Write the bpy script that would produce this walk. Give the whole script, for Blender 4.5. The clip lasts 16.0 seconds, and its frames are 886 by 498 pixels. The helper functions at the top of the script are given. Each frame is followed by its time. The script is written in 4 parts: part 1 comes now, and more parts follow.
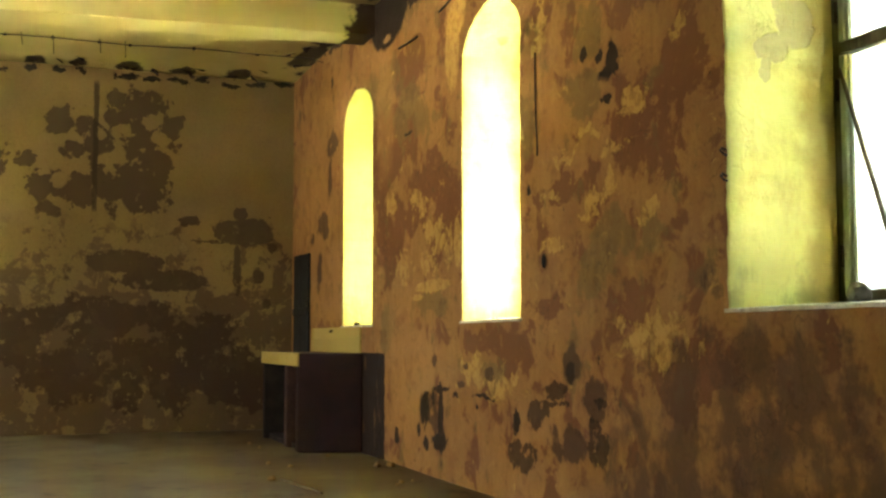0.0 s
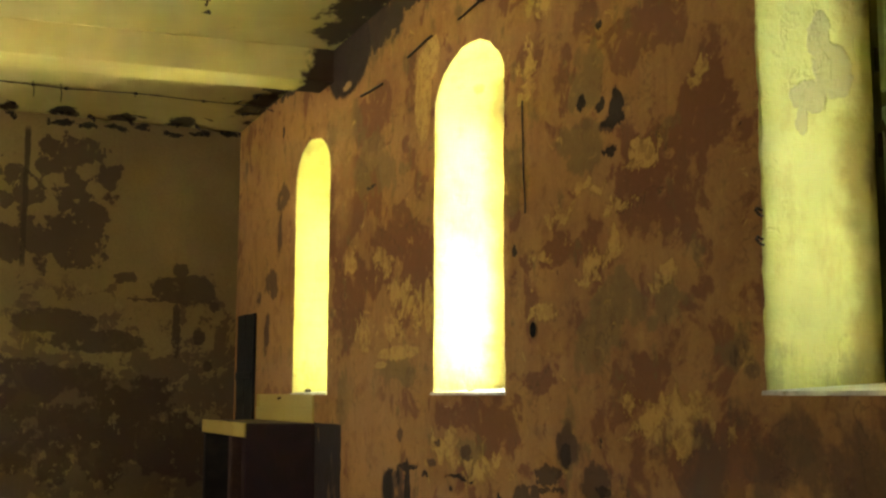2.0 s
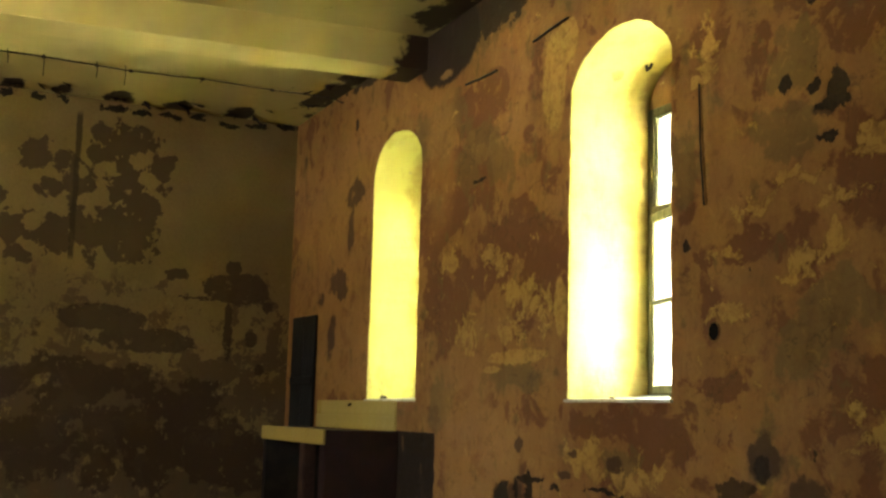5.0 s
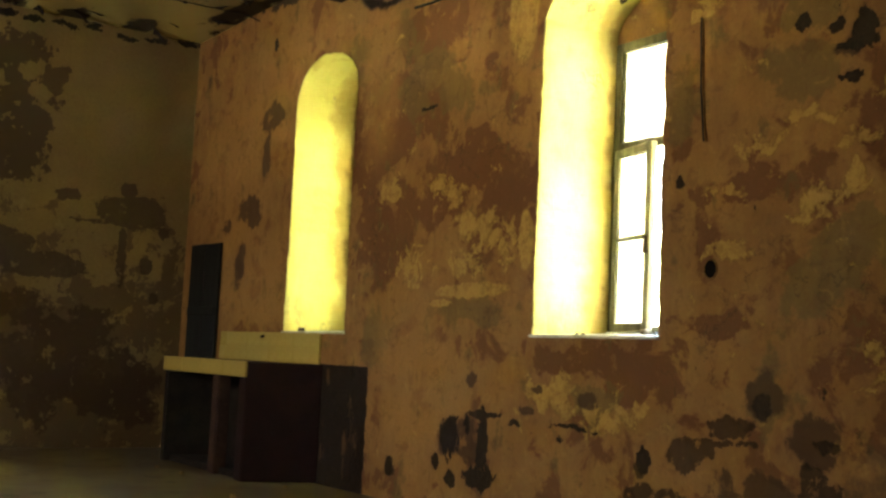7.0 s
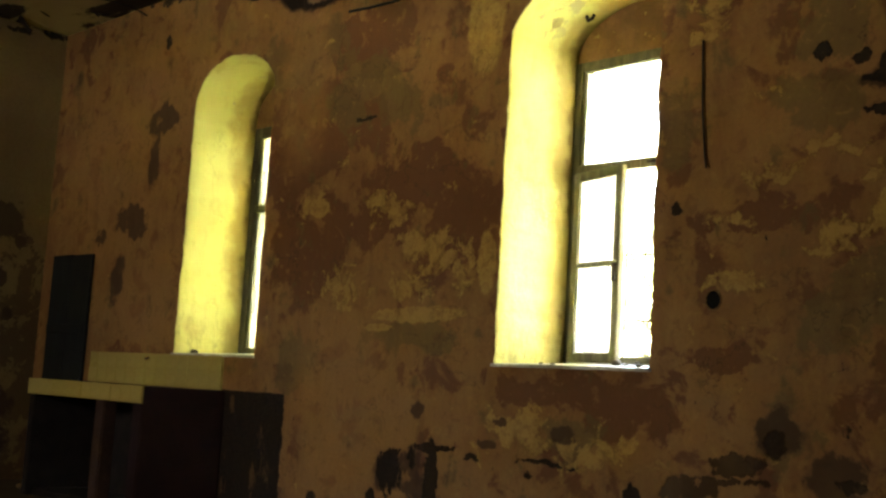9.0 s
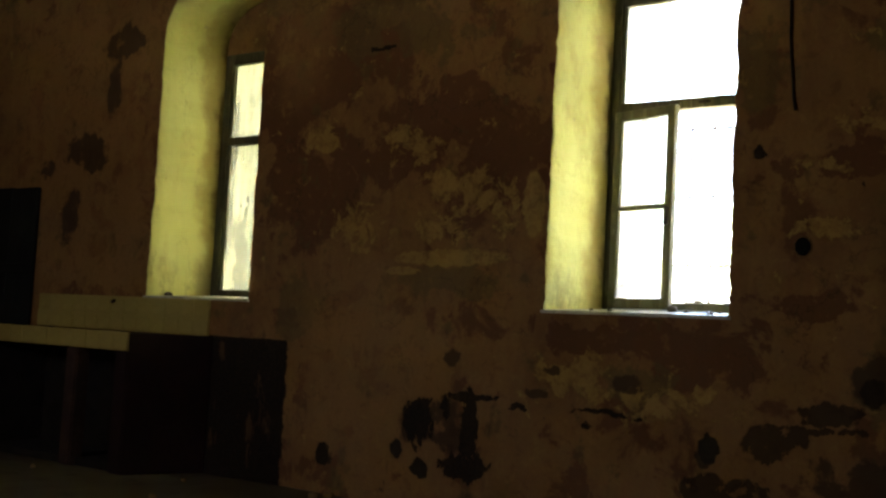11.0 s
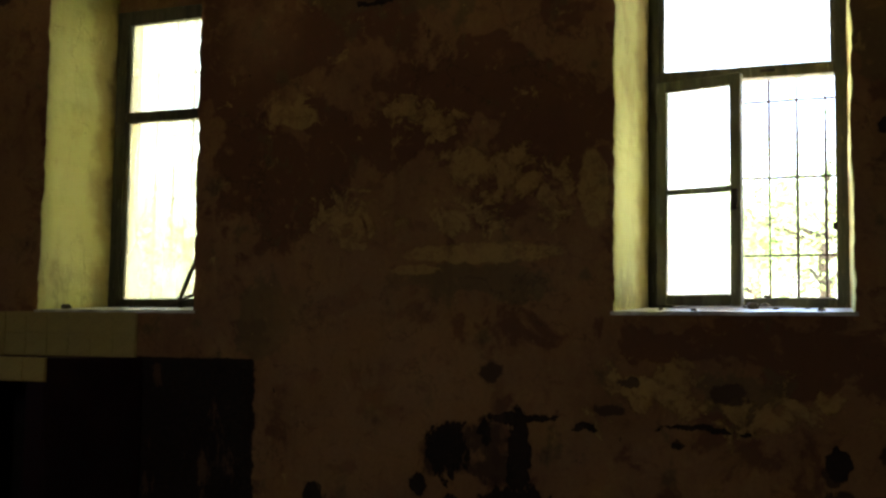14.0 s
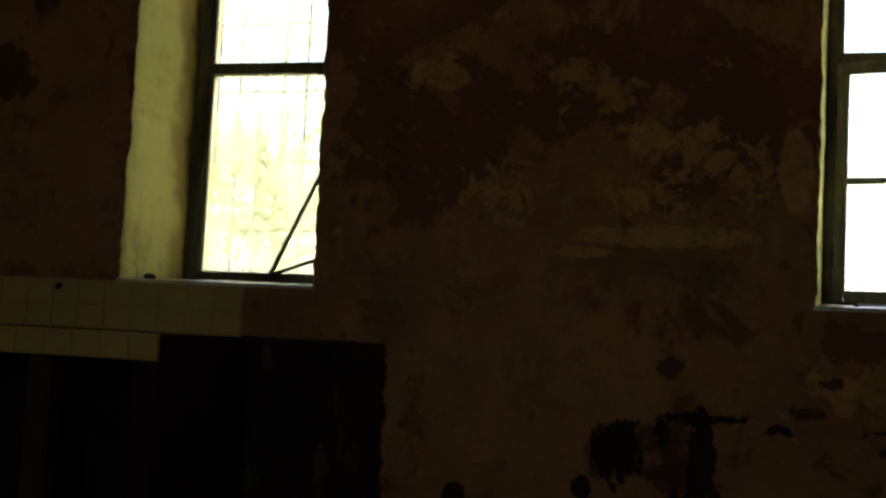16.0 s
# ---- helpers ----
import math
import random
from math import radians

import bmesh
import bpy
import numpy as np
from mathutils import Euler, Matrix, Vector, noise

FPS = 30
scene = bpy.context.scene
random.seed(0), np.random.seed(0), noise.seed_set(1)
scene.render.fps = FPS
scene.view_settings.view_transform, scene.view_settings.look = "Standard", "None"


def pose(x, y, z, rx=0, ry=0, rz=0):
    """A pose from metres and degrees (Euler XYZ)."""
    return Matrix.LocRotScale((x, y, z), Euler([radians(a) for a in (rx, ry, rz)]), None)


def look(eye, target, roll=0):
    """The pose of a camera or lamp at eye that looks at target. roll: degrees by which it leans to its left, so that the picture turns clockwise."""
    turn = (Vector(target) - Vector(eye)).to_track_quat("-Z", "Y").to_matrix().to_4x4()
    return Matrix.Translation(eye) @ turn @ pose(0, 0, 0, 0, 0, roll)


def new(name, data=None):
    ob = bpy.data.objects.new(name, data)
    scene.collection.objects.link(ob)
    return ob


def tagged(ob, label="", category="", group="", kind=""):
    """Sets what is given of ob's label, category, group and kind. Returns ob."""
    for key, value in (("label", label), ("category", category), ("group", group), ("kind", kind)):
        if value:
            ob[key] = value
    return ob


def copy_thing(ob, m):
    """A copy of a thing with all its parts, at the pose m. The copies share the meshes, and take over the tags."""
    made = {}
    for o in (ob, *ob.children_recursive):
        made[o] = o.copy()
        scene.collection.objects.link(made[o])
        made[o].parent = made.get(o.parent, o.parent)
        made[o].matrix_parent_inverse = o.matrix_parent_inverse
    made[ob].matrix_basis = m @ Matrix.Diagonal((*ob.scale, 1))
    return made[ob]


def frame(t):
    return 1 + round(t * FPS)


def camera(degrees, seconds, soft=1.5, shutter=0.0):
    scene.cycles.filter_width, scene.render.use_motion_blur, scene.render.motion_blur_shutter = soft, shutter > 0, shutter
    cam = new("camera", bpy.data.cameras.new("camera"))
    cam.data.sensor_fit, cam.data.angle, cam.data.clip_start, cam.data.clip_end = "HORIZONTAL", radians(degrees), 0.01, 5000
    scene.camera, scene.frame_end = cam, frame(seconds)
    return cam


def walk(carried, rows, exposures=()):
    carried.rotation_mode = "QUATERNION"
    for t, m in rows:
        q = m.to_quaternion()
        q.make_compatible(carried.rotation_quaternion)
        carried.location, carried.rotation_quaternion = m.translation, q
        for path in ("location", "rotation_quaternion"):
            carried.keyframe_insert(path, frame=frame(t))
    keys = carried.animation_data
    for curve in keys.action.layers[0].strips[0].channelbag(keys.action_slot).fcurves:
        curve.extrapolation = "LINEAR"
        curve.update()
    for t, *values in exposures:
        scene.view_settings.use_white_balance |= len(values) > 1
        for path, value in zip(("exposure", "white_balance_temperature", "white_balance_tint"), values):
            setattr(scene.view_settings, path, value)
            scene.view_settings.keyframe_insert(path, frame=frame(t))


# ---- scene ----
cam = camera(42.3, 16.0, soft=2.5)
PATH = [
    (0, (13.243, -2.906, 1.022), (11.368, -2.228, 1.181), -0.0),
    (0.5, (13.089, -2.894, 1.077), (11.24, -2.152, 1.253), 0.1),
    (1, (12.861, -2.899, 1.126), (11.031, -2.115, 1.316), -0.1),
    (1.5, (12.671, -2.902, 1.149), (10.848, -2.107, 1.359), -0.0),
    (2, (12.511, -2.919, 1.136), (10.69, -2.132, 1.391), 0.2),
    (2.5, (12.404, -2.997, 1.086), (10.589, -2.218, 1.398), 0.5),
    (3, (12.243, -3.096, 1.071), (10.429, -2.33, 1.42), 0.6),
    (3.5, (12.008, -3.181, 1.087), (10.194, -2.421, 1.447), 0.5),
    (4, (11.836, -3.296, 1.087), (10.023, -2.53, 1.44), 0.9),
    (4.5, (11.702, -3.473, 1.087), (9.898, -2.673, 1.407), 1.1),
    (4.7, (11.657, -3.538, 1.076), (9.856, -2.725, 1.381), 1.3),
    (6.8, (11.014, -4.212, 0.971), (9.336, -3.141, 1.167), 2.9),
    (7, (10.94, -4.247, 0.98), (9.288, -3.137, 1.174), 2.8),
    (7.5, (10.685, -4.328, 0.952), (9.099, -3.129, 1.166), 3.2),
    (8, (10.42, -4.404, 0.978), (8.896, -3.129, 1.211), 3.2),
    (10.3, (9.292, -5.193, 0.98), (8.019, -3.665, 1.189), 3.4),
    (10.5, (9.171, -5.214, 0.985), (7.918, -3.667, 1.175), 3.2),
    (11, (8.85, -5.246, 0.981), (7.652, -3.652, 1.135), 3.2),
    (11.5, (8.537, -5.259, 0.997), (7.404, -3.616, 1.13), 3.1),
    (12, (8.195, -5.255, 1.012), (7.143, -3.559, 1.138), 2.9),
    (12.5, (7.882, -5.244, 0.993), (6.91, -3.502, 1.13), 2.6),
    (13, (7.522, -5.206, 1.004), (6.637, -3.418, 1.15), 1.9),
    (13.5, (7.194, -5.191, 1.033), (6.384, -3.368, 1.181), 1.1),
    (14, (6.842, -5.141, 1.012), (6.094, -3.293, 1.173), 0.8),
    (14.5, (6.464, -5.133, 0.996), (5.776, -3.262, 1.158), 1.1),
    (15, (6.114, -5.113, 0.991), (5.47, -3.226, 1.146), 1.4),
    (15.5, (5.779, -5.088, 0.973), (5.177, -3.187, 1.126), 2.1),
    (16, (5.405, -5.05, 0.965), (4.859, -3.132, 1.113), 2.9),
]
EXPOSURES = [(0, 7.5, 7300, 7.5), (2, 7.05, 7300, 7), (4.7, 6.8, 7250, 6.5), (6.8, 6.7, 7200, 6.5), (8.2, 6.5, 7050, 7), (10.3, 4.82, 6400, 12), (12.5, 4.35, 6150, 16), (14.5, 3.7, 6050, 18), (16, 3.45, 6000, 18)]
walk(cam, [(t, look(eye, target, roll)) for t, eye, target, roll in PATH], EXPOSURES)

# ---- light ----
world = bpy.data.worlds.new("sky_world")
scene.world = world
world.use_nodes = True
wn = world.node_tree.nodes
sky = wn.new("ShaderNodeTexSky")
sky.sky_type = "NISHITA"
sky.sun_disc = False
SUN_EL, SUN_AZ = radians(54), radians(84)      # azimuth from +y towards +x
sky.sun_elevation, sky.sun_rotation = SUN_EL, SUN_AZ
sky.air_density, sky.dust_density = 1.0, 4.0
wn["Background"].inputs["Strength"].default_value = 0.15
world.node_tree.links.new(sky.outputs[0], wn["Background"].inputs["Color"])

sun_data = bpy.data.lights.new("sun", "SUN")
sun_data.energy, sun_data.angle, sun_data.color = 5.0, radians(1), (1.0, 0.95, 0.85)
sun = new("sun", sun_data)
sun.matrix_world = look((30 * math.sin(SUN_AZ), 30 * math.cos(SUN_AZ), 30 * math.tan(SUN_EL)), (0, 0, 0))

SOUTH_OPENINGS = (4.6,)               # unseen openings, added in the wall behind the walk
for sx in SOUTH_OPENINGS:
    # warm fill lamp, added to brighten the walls from the unseen side
    ld = bpy.data.lights.new("south_fill", "AREA")
    ld.shape, ld.size, ld.size_y, ld.energy, ld.color = "RECTANGLE", 0.8, 1.0, 1.6, (1.0, 0.85, 0.72)
    lamp = new("south_fill", ld)
    lamp.matrix_world = look((sx, -8.3, 2.6), (sx, 0, 2.2))

# ---- material helpers ----


class Nodes:
    """Short ways to write a node material."""

    def __init__(self, name, rough=0.9):
        self.mat = bpy.data.materials.new(name)
        self.mat.use_nodes = True
        self.t = self.mat.node_tree
        self.bsdf = self.t.nodes["Principled BSDF"]
        self.bsdf.inputs["Roughness"].default_value = rough
        self.bsdf.inputs["Specular IOR Level"].default_value = 0.25
        self.co = self.t.nodes.new("ShaderNodeTexCoord").outputs["Object"]
        self.chain = None

    def put(self, value, socket):
        if isinstance(value, bpy.types.NodeSocket):
            self.t.links.new(value, socket)
        elif isinstance(value, tuple) and len(value) == 3 and socket.type == "RGBA":
            socket.default_value = (*value, 1)
        else:
            socket.default_value = value

    def math(self, op, a, b=0.0, third=None):
        n = self.t.nodes.new("ShaderNodeMath")
        n.operation = op
        if third is not None:
            self.put(third, n.inputs[2])
        self.put(a, n.inputs[0])
        self.put(b, n.inputs[1])
        return n.outputs[0]

    def ramp(self, v, lo, hi, a=0.0, b=1.0):
        n = self.t.nodes.new("ShaderNodeMapRange")
        n.interpolation_type = "SMOOTHSTEP"
        self.put(v, n.inputs["Value"])
        for k, x in (("From Min", lo), ("From Max", hi), ("To Min", a), ("To Max", b)):
            n.inputs[k].default_value = x
        return n.outputs[0]

    def noise(self, scale, detail=6.0, rough=0.6, co=None, stretch=None, colour=False, distort=0.0):
        v = co or self.co
        if stretch:
            m = self.t.nodes.new("ShaderNodeMapping")
            m.inputs["Scale"].default_value = stretch
            self.t.links.new(v, m.inputs["Vector"])
            v = m.outputs[0]
        n = self.t.nodes.new("ShaderNodeTexNoise")
        self.t.links.new(v, n.inputs["Vector"])
        n.inputs["Scale"].default_value, n.inputs["Detail"].default_value = scale, detail
        n.inputs["Roughness"].default_value, n.inputs["Distortion"].default_value = rough, distort
        return n.outputs["Color" if colour else "Fac"]

    def mix(self, f, a, b):
        n = self.t.nodes.new("ShaderNodeMix")
        n.data_type = "RGBA"
        self.put(f, n.inputs["Factor"])
        self.put(a, n.inputs["A"])
        self.put(b, n.inputs["B"])
        return n.outputs["Result"]

    def tone(self, c, by):
        """A colour multiplied by another."""
        n = self.t.nodes.new("ShaderNodeMix")
        n.data_type, n.blend_type = "RGBA", "MULTIPLY"
        n.inputs["Factor"].default_value = 1.0
        self.put(c, n.inputs["A"])
        self.put(by, n.inputs["B"])
        return n.outputs["Result"]

    def xyz(self, v=None):
        n = self.t.nodes.new("ShaderNodeSeparateXYZ")
        self.t.links.new(v or self.co, n.inputs[0])
        return n.outputs

    def plan(self, across, amount=0.10, fine=0.035, up=2):
        """Coordinates on a wall: across (0: x, 1: y) and height, pushed about by noise so that outlines are ragged."""
        s = self.xyz()
        c = self.t.nodes.new("ShaderNodeCombineXYZ")
        self.t.links.new(s[across], c.inputs[0])
        self.t.links.new(s[up], c.inputs[1])
        out = c.outputs[0]
        for scale, size in ((4.0, amount), (17.0, fine)):
            n = self.noise(scale, 7.0, 0.65, colour=True)
            a = self.t.nodes.new("ShaderNodeVectorMath")
            a.operation = "SUBTRACT"
            self.t.links.new(n, a.inputs[0])
            a.inputs[1].default_value = (0.5, 0.5, 0.5)
            b = self.t.nodes.new("ShaderNodeVectorMath")
            b.operation = "MULTIPLY_ADD"
            self.t.links.new(a.outputs[0], b.inputs[0])
            b.inputs[1].default_value = (size * 2, size * 2, 0)
            self.t.links.new(out, b.inputs[2])
            out = b.outputs[0]
        return out

    def blobs(self, plan, rows, edge=0.08, lo=None, hi=None):
        """1 inside any of the rounded patches (across, height, half width, half height)."""
        flat = self.xyz(plan)
        best = None
        for u, z, ru, rz in rows:
            # the third coordinate only passes the work on in order; its scale is nought
            c = self.t.nodes.new("ShaderNodeCombineXYZ")
            self.t.links.new(flat[0], c.inputs[0])
            self.t.links.new(flat[1], c.inputs[1])
            if self.chain is not None:
                self.t.links.new(self.chain, c.inputs[2])
            m = self.t.nodes.new("ShaderNodeMapping")
            m.inputs["Location"].default_value = (-u / ru, -z / rz, 0)
            m.inputs["Scale"].default_value = (1 / ru, 1 / rz, 0)
            self.t.links.new(c.outputs[0], m.inputs["Vector"])
            d = self.t.nodes.new("ShaderNodeVectorMath")
            d.operation = "LENGTH"
            self.t.links.new(m.outputs[0], d.inputs[0])
            best = d.outputs["Value"] if best is None else self.math("MINIMUM", best, d.outputs["Value"])
            self.chain = best
        return self.ramp(best, lo or 1.0 - edge, hi or 1.0 + edge, 1.0, 0.0)

    def region(self, plan, rows, field, thr, bias, soft=0.03, lo=0.35, hi=1.5):
        """Ragged patches of a noise field, grown where the rounded patches in rows lie."""
        near = self.blobs(plan, rows, 0, lo, hi)
        return self.ramp(self.math("MULTIPLY_ADD", near, bias, third=field), thr, thr + soft)

    def finish(self, colour, height=None, depth=0.01, strength=0.6, rough=None):
        self.put(colour, self.bsdf.inputs["Base Color"])
        if rough is not None:
            self.put(rough, self.bsdf.inputs["Roughness"])
        if height is not None:
            b = self.t.nodes.new("ShaderNodeBump")
            b.inputs["Strength"].default_value, b.inputs["Distance"].default_value = strength, depth
            self.t.links.new(height, b.inputs["Height"])
            self.t.links.new(b.outputs[0], self.bsdf.inputs["Normal"])
        return self.mat


def window_wall_paint():
    """Many coats of ochre, brown and grey-green distemper, worn through in patches."""
    g = Nodes("worn_ochre_plaster")
    p = g.plan(0, 0.045, 0.035)
    pf = g.plan(0, 0.16, 0.06)
    base = g.mix(g.ramp(g.noise(1.1, 7, 0.62), 0.38, 0.62), (0.360, 0.205, 0.070), (0.293, 0.161, 0.058))
    base = g.mix(g.ramp(g.noise(5.5, 8, 0.7, stretch=(1, 1, 0.45)), 0.42, 0.66, 0.0, 0.55), base, (0.443, 0.265, 0.086))
    # red-brown older coat
    big = g.noise(3.2, 7, 0.60, distort=0.35)
    brown = g.region(pf, [(3.92, 2.69, 0.521, 0.229), (5.0, 2.27, 0.472, 0.165), (3.63, 2.54, 0.196, 0.383), (4.34, 2.01, 0.474, 0.109), (
                          5.36, 2.05, 0.217, 0.192), (7.23, 1.89, 0.3, 0.082), (6.5, 1.01, 0.281, 0.131), (7.01, 1.21, 0.21, 0.049), (
                          5.94, 1.01, 0.232, 0.078), (8.38, 2.03, 0.199, 0.139), (8.57, 2.34, 0.187, 0.182), (8.15, 2.81, 0.224, 0.153), (
                          5.25, 2.06, 0.261, 0.206), (3.94, 1.89, 0.291, 0.258), (8.61, 0.87, 0.279, 0.153), (8.13, 2.1, 0.279, 0.172), (
                          8.0, 1.14, 0.23, 0.143), (4.28, 3.26, 0.419, 0.164)], big, 0.545, 0.20, 0.06, 0.5, 1.8)
    c = g.mix(g.math("MULTIPLY", brown, 0.88), base, (0.185, 0.082, 0.034))
    # grey-green coat
    mid = g.noise(4.4, 8, 0.62, stretch=(1, 1, 0.8))
    green = g.region(pf, [(4.93, 1.31, 0.296, 0.093), (4.45, 2.87, 0.401, 0.239), (3.7, 3.25, 0.469, 0.218), (6.78, 2.39, 0.134, 0.178), (
                          7.53, 2.4, 0.184, 0.133), (7.64, 1.39, 0.175, 0.15), (7.84, 1.6, 0.165, 0.11), (6.17, 0.82, 0.174, 0.076), (
                          7.33, 0.89, 0.191, 0.128), (3.81, 1.15, 0.186, 0.159), (4.45, 3.88, 0.547, 0.178), (7.61, 2.76, 0.135, 0.167), (
                          8.18, 1.54, 0.283, 0.094)], mid, 0.575, 0.20, 0.06, 0.5, 1.7)
    c = g.mix(g.math("MULTIPLY", green, 0.68), c, (0.192, 0.142, 0.050))
    # pale yellow flakes left standing
    ragged = g.noise(7.0, 9, 0.68, distort=0.6)
    flake = g.region(pf, [(3.9, 2.17, 0.133, 0.09), (4.21, 1.63, 0.193, 0.098), (4.62, 2.12, 0.223, 0.083), (4.99, 1.83, 0.264, 0.115), (
                          4.92, 1.62, 0.178, 0.065), (5.33, 1.71, 0.109, 0.096), (7.22, 2.08, 0.084, 0.049), (7.57, 2.17, 0.136, 0.032), (
                          7.67, 1.78, 0.146, 0.071), (7.55, 1.71, 0.075, 0.031), (7.83, 1.84, 0.096, 0.095), (7.08, 1.88, 0.104, 0.039), (
                          7.07, 1.59, 0.139, 0.049), (7.88, 2.04, 0.109, 0.045), (8.08, 2.27, 0.113, 0.07), (8.26, 1.68, 0.103, 0.065), (
                          8.55, 2.54, 0.079, 0.057), (7.08, 3.35, 0.136, 0.088), (6.95, 2.98, 0.124, 0.125), (7.29, 2.09, 0.123, 0.04), (
                          6.23, 0.73, 0.375, 0.073), (5.81, 0.83, 0.215, 0.069), (8.32, 1.02, 0.309, 0.108), (4.24, 1.63, 0.152, 0.083)], ragged, 0.62, 0.20, 0.06, 0.4, 2.0)
    solid = g.blobs(p, [(5.41, 3.19, 0.147, 0.329), (5.55, 3.42, 0.134, 0.153), (5.51, 1.73, 0.068, 0.186), (4.96, 1.44, 0.411, 0.046), (
                          3.95, 2.15, 0.106, 0.062), (4.62, 1.36, 0.139, 0.029)], 0.1)
    flake = g.math("MAXIMUM", flake, solid)
    c = g.mix(g.math("MULTIPLY", g.math("MULTIPLY", flake, g.ramp(g.noise(16, 7, 0.66, distort=0.6), 0.40, 0.52, 0.55, 1.0)), 0.85), c, (0.560, 0.385, 0.105))
    wash = g.blobs(pf, [(3.70, 3.05, 0.26, 0.6), (2.0, 3.3, 0.6, 0.5), (1.2, 2.6, 0.9, 0.7), (4.25, 0.9, 0.42, 0.6), (1.9, 1.6, 0.4, 0.45), (4.6, 0.75, 0.4, 0.4)], 0.4)
    c = g.mix(g.math("MULTIPLY", wash, 0.50), c, (0.464, 0.273, 0.092))
    speck = g.noise(11, 8, 0.66, distort=0.6)
    c = g.mix(g.ramp(speck, 0.54, 0.64, 0.0, 0.40), c, (0.180, 0.094, 0.038))
    c = g.mix(g.ramp(speck, 0.43, 0.34, 0.0, 0.35), c, (0.483, 0.302, 0.095))
    # dark stains: damp rot, soot, lost plaster
    fret = g.math("MULTIPLY_ADD", g.noise(8, 9, 0.68, stretch=(1.25, 1, 0.8), distort=0.4), 1.3, third=-0.15)
    tar = g.region(p, [(4.8, 0.48, 0.108, 0.139), (4.82, 0.22, 0.054, 0.052), (5.18, 0.66, 0.166, 0.024), (5.16, 0.48, 0.061, 0.195), (
                          5.13, 0.27, 0.155, 0.074), (4.98, 0.59, 0.035, 0.062), (5.47, 0.62, 0.051, 0.02), (4.65, 0.32, 0.038, 0.049), (
                          4.08, 0.23, 0.055, 0.056), (6.57, 0.52, 0.047, 0.067), (5.9, 0.57, 0.028, 0.024), (6.01, 0.64, 0.181, 0.012), (
                          7.86, 2.54, 0.058, 0.089), (7.83, 2.47, 0.103, 0.032), (7.8, 2.33, 0.067, 0.024), (7.54, 2.63, 0.041, 0.039), (
                          7.71, 3.0, 0.03, 0.02), (7.72, 2.58, 0.043, 0.027), (6.79, 1.95, 0.04, 0.024), (4.37, 2.73, 0.082, 0.02), (6.78, 1.96, 0.03, 0.017), (
                          1.83, 3.69, 0.043, 0.062)], fret, 0.72, 0.44, 0.06, 0.5, 1.7)
    tar2 = g.region(p, [(6.86, 0.56, 0.111, 0.086), (7.03, 0.65, 0.197, 0.017), (6.66, 0.31, 0.217, 0.095), (6.55, 0.49, 0.043, 0.062), (
                          7.67, 0.45, 0.126, 0.094), (7.62, 0.56, 0.057, 0.041), (7.33, 0.84, 0.056, 0.069), (7.15, 0.7, 0.132, 0.025), (
                          7.69, 0.69, 0.075, 0.035), (4.11, 0.23, 0.059, 0.063), (6.92, 0.6, 0.121, 0.054), (7.17, 0.73, 0.146, 0.047), (
                          7.24, 0.65, 0.084, 0.016)], fret, 0.73, 0.40, 0.08, 0.5, 1.7)
    tar = g.math("MAXIMUM", tar, g.math("MULTIPLY", tar2, 0.82))
    damp = g.region(p, [(7.25, 0.43, 0.356, 0.113), (4.93, 0.49, 0.278, 0.143), (5.01, 0.87, 0.064, 0.055), (6.13, 0.81, 0.088, 0.054), (
                          5.68, 0.84, 0.049, 0.026), (7.33, 0.89, 0.175, 0.115), (1.85, 3.04, 0.237, 0.131), (1.76, 2.65, 0.088, 0.252), (
                          1.51, 2.21, 0.294, 0.152), (1.36, 1.77, 0.115, 0.202), (1.0, 2.12, 0.098, 0.095), (5.57, 0.71, 0.081, 0.026), (
                          7.66, 0.7, 0.199, 0.121), (7.79, 2.46, 0.071, 0.051)], mid, 0.66, 0.30, 0.09, 0.45, 1.6)
    # foot of the wall, ragged darker brown towards the right end
    foot = g.region(pf, [(9.1, 0.75, 1.1, 0.35), (8.6, 0.35, 0.9, 0.5), (10.6, 0.6, 1.2, 0.5)], mid, 0.60, 0.24, 0.16, 0.4, 1.6)
    c = g.mix(g.math("MULTIPLY", foot, 0.7), c, (0.095, 0.060, 0.033))
    c = g.mix(g.math("MULTIPLY", damp, 0.88), c, (0.077, 0.045, 0.024))
    c = g.mix(g.math("MULTIPLY", tar, 0.96), c, (0.018, 0.014, 0.010))
    fleck = g.ramp(g.noise(8.5, 8, 0.62, stretch=(1.3, 1, 0.9)), 0.69, 0.73)
    c = g.mix(g.math("MULTIPLY", fleck, 0.7), c, (0.073, 0.045, 0.023))
    hole = g.blobs(p, [(3.78, 3.90, 0.54, 0.32)], 0.06)
    c = g.mix(hole, c, (0.020, 0.012, 0.008))
    c = g.mix(g.blobs(p, [(3.76, 3.66, 0.11, 0.035)], 0.25), c, (0.370, 0.249, 0.106))
    # black mould under the ceiling
    mould = g.region(p, [(4.4, 3.96, 0.9, 0.24), (5.3, 4.02, 0.9, 0.16), (2.2, 4.06, 0.8, 0.07)], g.noise(5.0, 9, 0.68), 0.66, 0.30, 0.05, 0.4, 1.3)
    c = g.mix(g.math("MULTIPLY", mould, 0.92), c, (0.023, 0.018, 0.011))
    # soot-black dado where a range once stood
    s = g.xyz(p)
    dado = g.math("MULTIPLY", g.math("MULTIPLY", g.ramp(s[0], 2.88, 2.90), g.ramp(s[0], 3.715, 3.735, 1, 0)), g.ramp(g.xyz(g.plan(0, 0.015, 0.008))[1], 0.905, 0.915, 1, 0))
